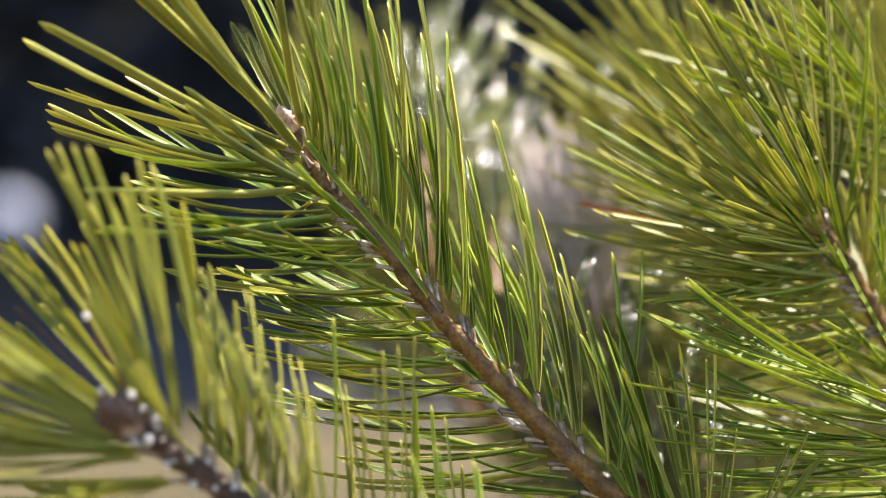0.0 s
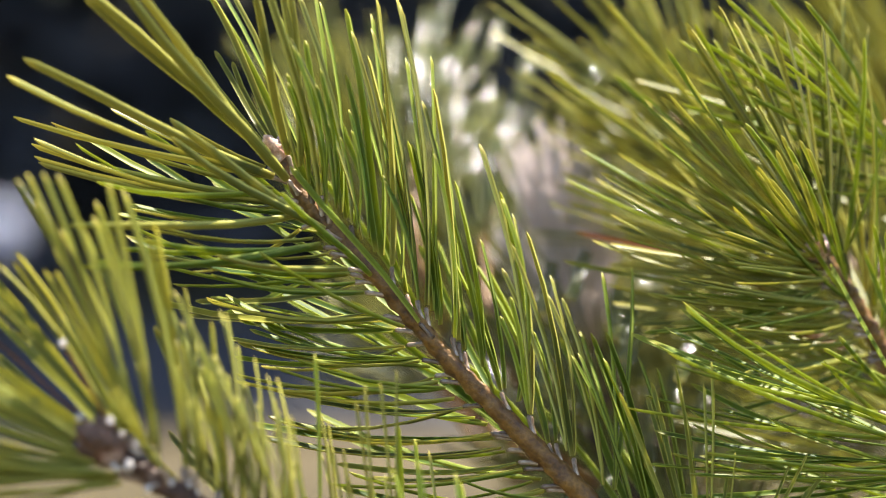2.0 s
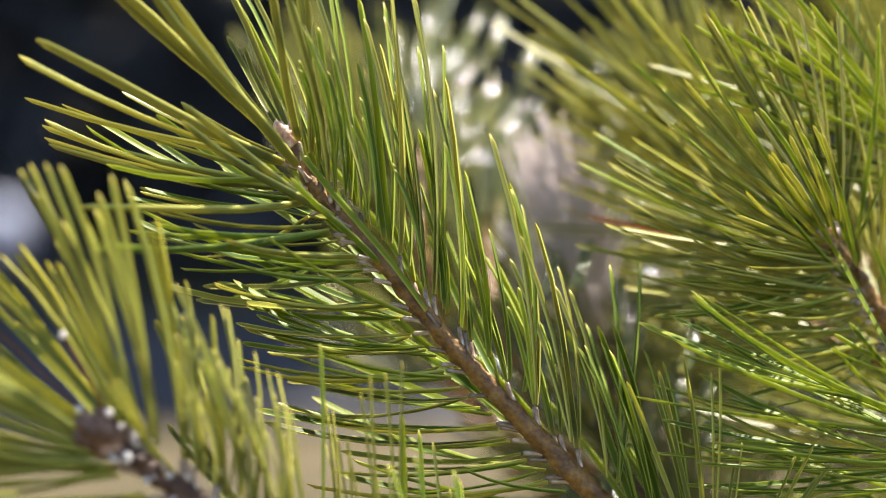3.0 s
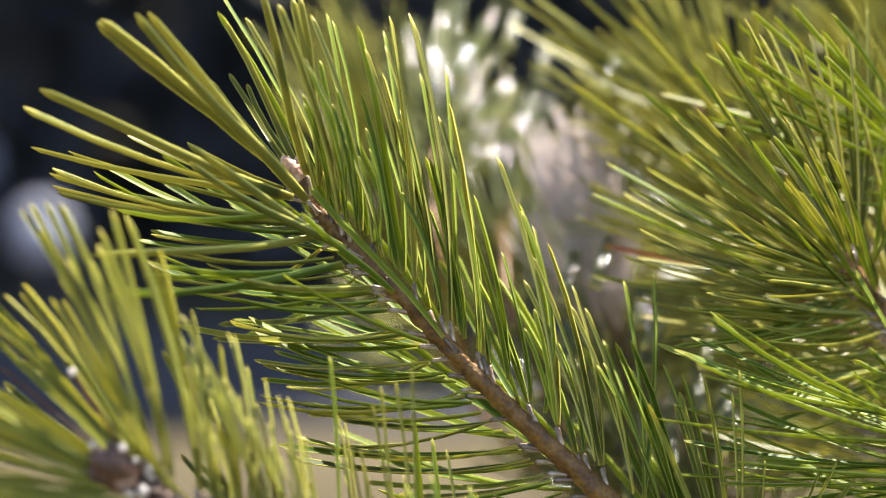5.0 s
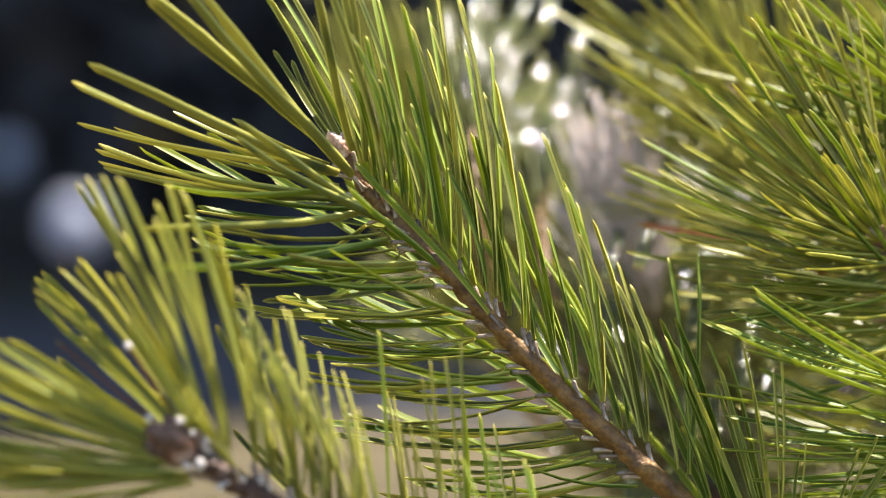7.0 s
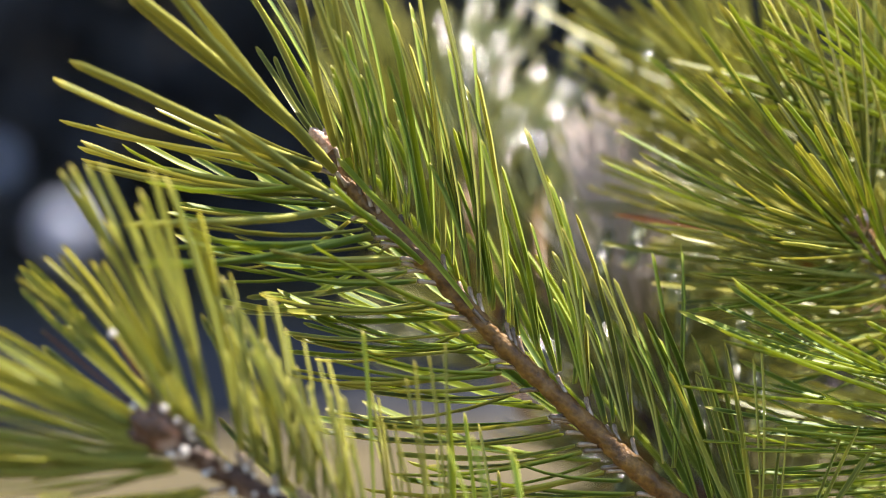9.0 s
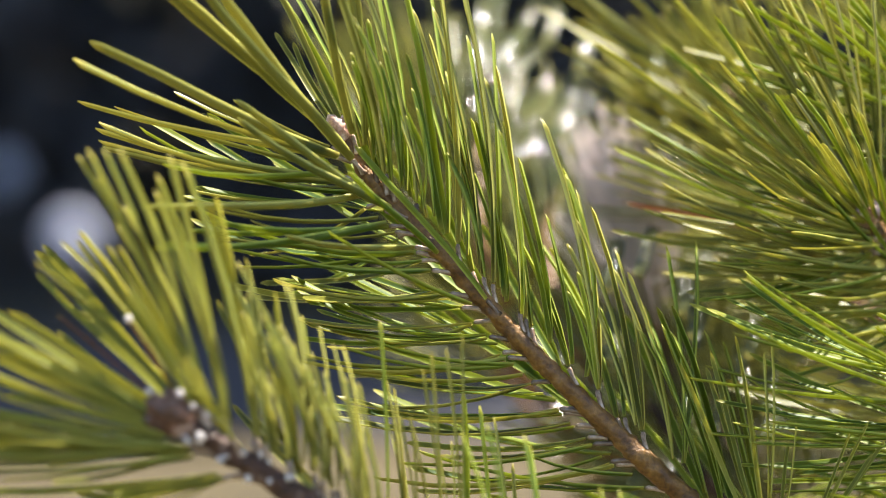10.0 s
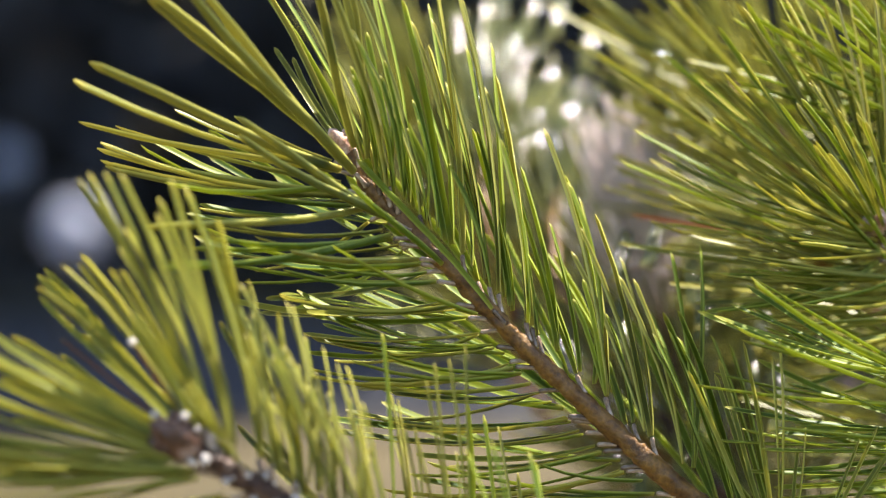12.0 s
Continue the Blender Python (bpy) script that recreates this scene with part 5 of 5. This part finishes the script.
    walk(far_top.thing, [
        (0, pose(0.62703, 0.93557, 0.88828, -6.026, -0.000, -1.250)), (0.5, pose(0.62683, 0.93237, 0.88890, -6.028, -0.000, -1.559)), (1, pose(0.62677, 0.93265, 0.88941, -5.618, -0.000, -1.752)),
        (1.5, pose(0.62647, 0.92698, 0.89014, -6.084, -0.000, -2.061)), (2, pose(0.62693, 0.93487, 0.89068, -5.777, -0.000, -1.469)), (2.5, pose(0.62700, 0.93593, 0.89130, -5.817, -0.000, -1.353)),
        (3, pose(0.62697, 0.93529, 0.89193, -5.871, -0.000, -1.391)), (3.2, pose(0.62609, 0.93539, 0.89222, -5.788, -0.000, -1.430)), (4.8, pose(0.61951, 0.94391, 0.89470, -5.691, -0.000, -0.709)),
        (5, pose(0.61871, 0.94534, 0.89504, -5.789, -0.000, -0.528)), (5.5, pose(0.61906, 0.94565, 0.89578, -5.652, -0.000, -0.576)), (6, pose(0.61953, 0.94693, 0.89718, -6.013, -0.000, -0.288)),
        (6.5, pose(0.62000, 0.95023, 0.89847, -6.000, -0.000, 0.000)), (7, pose(0.62064, 0.95312, 0.89889, -5.923, -0.000, 0.224)), (7.2, pose(0.62083, 0.95295, 0.89901, -5.719, -0.000, 0.108)),
        (8.8, pose(0.62259, 0.95017, 0.90045, -5.920, -0.000, -0.064)), (9, pose(0.62284, 0.95168, 0.90059, -5.768, -0.000, 0.000)), (9.5, pose(0.62332, 0.95259, 0.90055, -5.914, -0.000, 0.155)),
        (10, pose(0.62376, 0.95461, 0.90039, -5.558, -0.000, 0.168)), (10.5, pose(0.62426, 0.95728, 0.90033, -5.613, -0.000, 0.438)), (11, pose(0.62470, 0.95587, 0.90031, -5.824, -0.000, 0.412)),
        (11.5, pose(0.62503, 0.95346, 0.90017, -5.532, -0.000, 0.052)), (12, pose(0.62551, 0.95361, 0.90016, -5.794, -0.000, 0.193))])
    walk(far_tip.thing, [
        (0, pose(0.62690, 0.93584, 0.93843, -6.026, -0.000, -1.250)), (0.5, pose(0.62665, 0.93264, 0.93905, -6.028, -0.000, -1.559)), (1, pose(0.62654, 0.93256, 0.93950, -5.618, -0.000, -1.752)),
        (1.5, pose(0.62620, 0.92731, 0.94032, -6.084, -0.000, -2.061)), (2, pose(0.62676, 0.93492, 0.94081, -5.777, -0.000, -1.469)), (2.5, pose(0.62684, 0.93601, 0.94145, -5.817, -0.000, -1.353)),
        (3, pose(0.62681, 0.93543, 0.94209, -5.871, -0.000, -1.391)), (3.2, pose(0.62591, 0.93545, 0.94237, -5.788, -0.000, -1.430)), (4.8, pose(0.61938, 0.94388, 0.94486, -5.691, -0.000, -0.709)),
        (5, pose(0.61860, 0.94540, 0.94521, -5.789, -0.000, -0.528)), (5.5, pose(0.61895, 0.94559, 0.94595, -5.652, -0.000, -0.576)), (6, pose(0.61948, 0.94719, 0.94741, -6.013, -0.000, -0.288)),
        (6.5, pose(0.62000, 0.95049, 0.94872, -6.000, -0.000, 0.000)), (7, pose(0.62068, 0.95331, 0.94913, -5.923, -0.000, 0.224)), (7.2, pose(0.62085, 0.95295, 0.94922, -5.719, -0.000, 0.108)),
        (8.8, pose(0.62260, 0.95035, 0.95071, -5.920, -0.000, -0.064)), (9, pose(0.62287, 0.95173, 0.95082, -5.768, -0.000, 0.000)), (9.5, pose(0.62338, 0.95277, 0.95081, -5.914, -0.000, 0.155)),
        (10, pose(0.62382, 0.95447, 0.95059, -5.558, -0.000, 0.168)), (10.5, pose(0.62438, 0.95719, 0.95054, -5.613, -0.000, 0.438)), (11, pose(0.62482, 0.95597, 0.95055, -5.824, -0.000, 0.412)),
        (11.5, pose(0.62509, 0.95329, 0.95036, -5.532, -0.000, 0.052)), (12, pose(0.62560, 0.95368, 0.95039, -5.794, -0.000, 0.193))])
    walk(far_side.thing, [
        (0, pose(0.62605, 0.93524, 0.83733, -6.026, -0.000, -1.250)), (0.5, pose(0.62547, 0.93206, 0.83799, -6.028, -0.000, -1.559)), (1, pose(0.62518, 0.93267, 0.83805, -5.618, -0.000, -1.752)),
        (1.5, pose(0.62449, 0.92667, 0.83939, -6.084, -0.000, -2.061)), (2, pose(0.62569, 0.93476, 0.83960, -5.777, -0.000, -1.469)), (2.5, pose(0.62589, 0.93579, 0.84032, -5.817, -0.000, -1.353)),
        (3, pose(0.62582, 0.93512, 0.84106, -5.871, -0.000, -1.391)), (3.2, pose(0.62482, 0.93528, 0.84127, -5.788, -0.000, -1.430)), (4.8, pose(0.61862, 0.94387, 0.84381, -5.691, -0.000, -0.709)),
        (5, pose(0.61798, 0.94523, 0.84429, -5.789, -0.000, -0.528)), (5.5, pose(0.61830, 0.94564, 0.84492, -5.652, -0.000, -0.576)), (6, pose(0.61915, 0.94666, 0.84685, -6.013, -0.000, -0.288)),
        (6.5, pose(0.62000, 0.94998, 0.84823, -6.000, -0.000, 0.000)), (7, pose(0.62095, 0.95293, 0.84858, -5.923, -0.000, 0.224)), (7.2, pose(0.62102, 0.95291, 0.84847, -5.719, -0.000, 0.108)),
        (8.8, pose(0.62270, 0.94999, 0.85025, -5.920, -0.000, -0.064)), (9, pose(0.62304, 0.95161, 0.85021, -5.768, -0.000, 0.000)), (9.5, pose(0.62375, 0.95242, 0.85035, -5.914, -0.000, 0.155)),
        (10, pose(0.62423, 0.95470, 0.84975, -5.558, -0.000, 0.168)), (10.5, pose(0.62509, 0.95733, 0.84976, -5.613, -0.000, 0.438)), (11, pose(0.62553, 0.95577, 0.84998, -5.824, -0.000, 0.412)),
        (11.5, pose(0.62546, 0.95357, 0.84948, -5.532, -0.000, 0.052)), (12, pose(0.62614, 0.95353, 0.84978, -5.794, -0.000, 0.193))])
    walk(dead.thing, [
        (0, pose(0.62772, 0.93550, 0.86869, -6.026, -0.000, -1.250)), (0.5, pose(0.62780, 0.93228, 0.86927, -6.028, -0.000, -1.559)), (1, pose(0.62791, 0.93273, 0.87010, -5.618, -0.000, -1.752)),
        (1.5, pose(0.62787, 0.92683, 0.87040, -6.084, -0.000, -2.061)), (2, pose(0.62782, 0.93488, 0.87117, -5.777, -0.000, -1.469)), (2.5, pose(0.62779, 0.93593, 0.87173, -5.817, -0.000, -1.353)),
        (3, pose(0.62779, 0.93526, 0.87228, -5.871, -0.000, -1.391)), (3.2, pose(0.62699, 0.93539, 0.87263, -5.788, -0.000, -1.430)), (4.8, pose(0.62014, 0.94395, 0.87506, -5.691, -0.000, -0.709)),
        (5, pose(0.61923, 0.94534, 0.87529, -5.789, -0.000, -0.528)), (5.5, pose(0.61960, 0.94570, 0.87612, -5.652, -0.000, -0.576)), (6, pose(0.61980, 0.94683, 0.87713, -6.013, -0.000, -0.288)),
        (6.5, pose(0.62000, 0.95013, 0.87837, -6.000, -0.000, 0.000)), (7, pose(0.62041, 0.95305, 0.87883, -5.923, -0.000, 0.224)), (7.2, pose(0.62069, 0.95297, 0.87913, -5.719, -0.000, 0.108)),
        (8.8, pose(0.62251, 0.95009, 0.88032, -5.920, -0.000, -0.064)), (9, pose(0.62269, 0.95167, 0.88058, -5.768, -0.000, 0.000)), (9.5, pose(0.62302, 0.95251, 0.88042, -5.914, -0.000, 0.155)),
        (10, pose(0.62342, 0.95469, 0.88057, -5.558, -0.000, 0.168)), (10.5, pose(0.62366, 0.95733, 0.88047, -5.613, -0.000, 0.438)), (11, pose(0.62410, 0.95584, 0.88027, -5.824, -0.000, 0.412)),
        (11.5, pose(0.62473, 0.95355, 0.88039, -5.532, -0.000, 0.052)), (12, pose(0.62506, 0.95359, 0.88015, -5.794, -0.000, 0.193))])


motions()
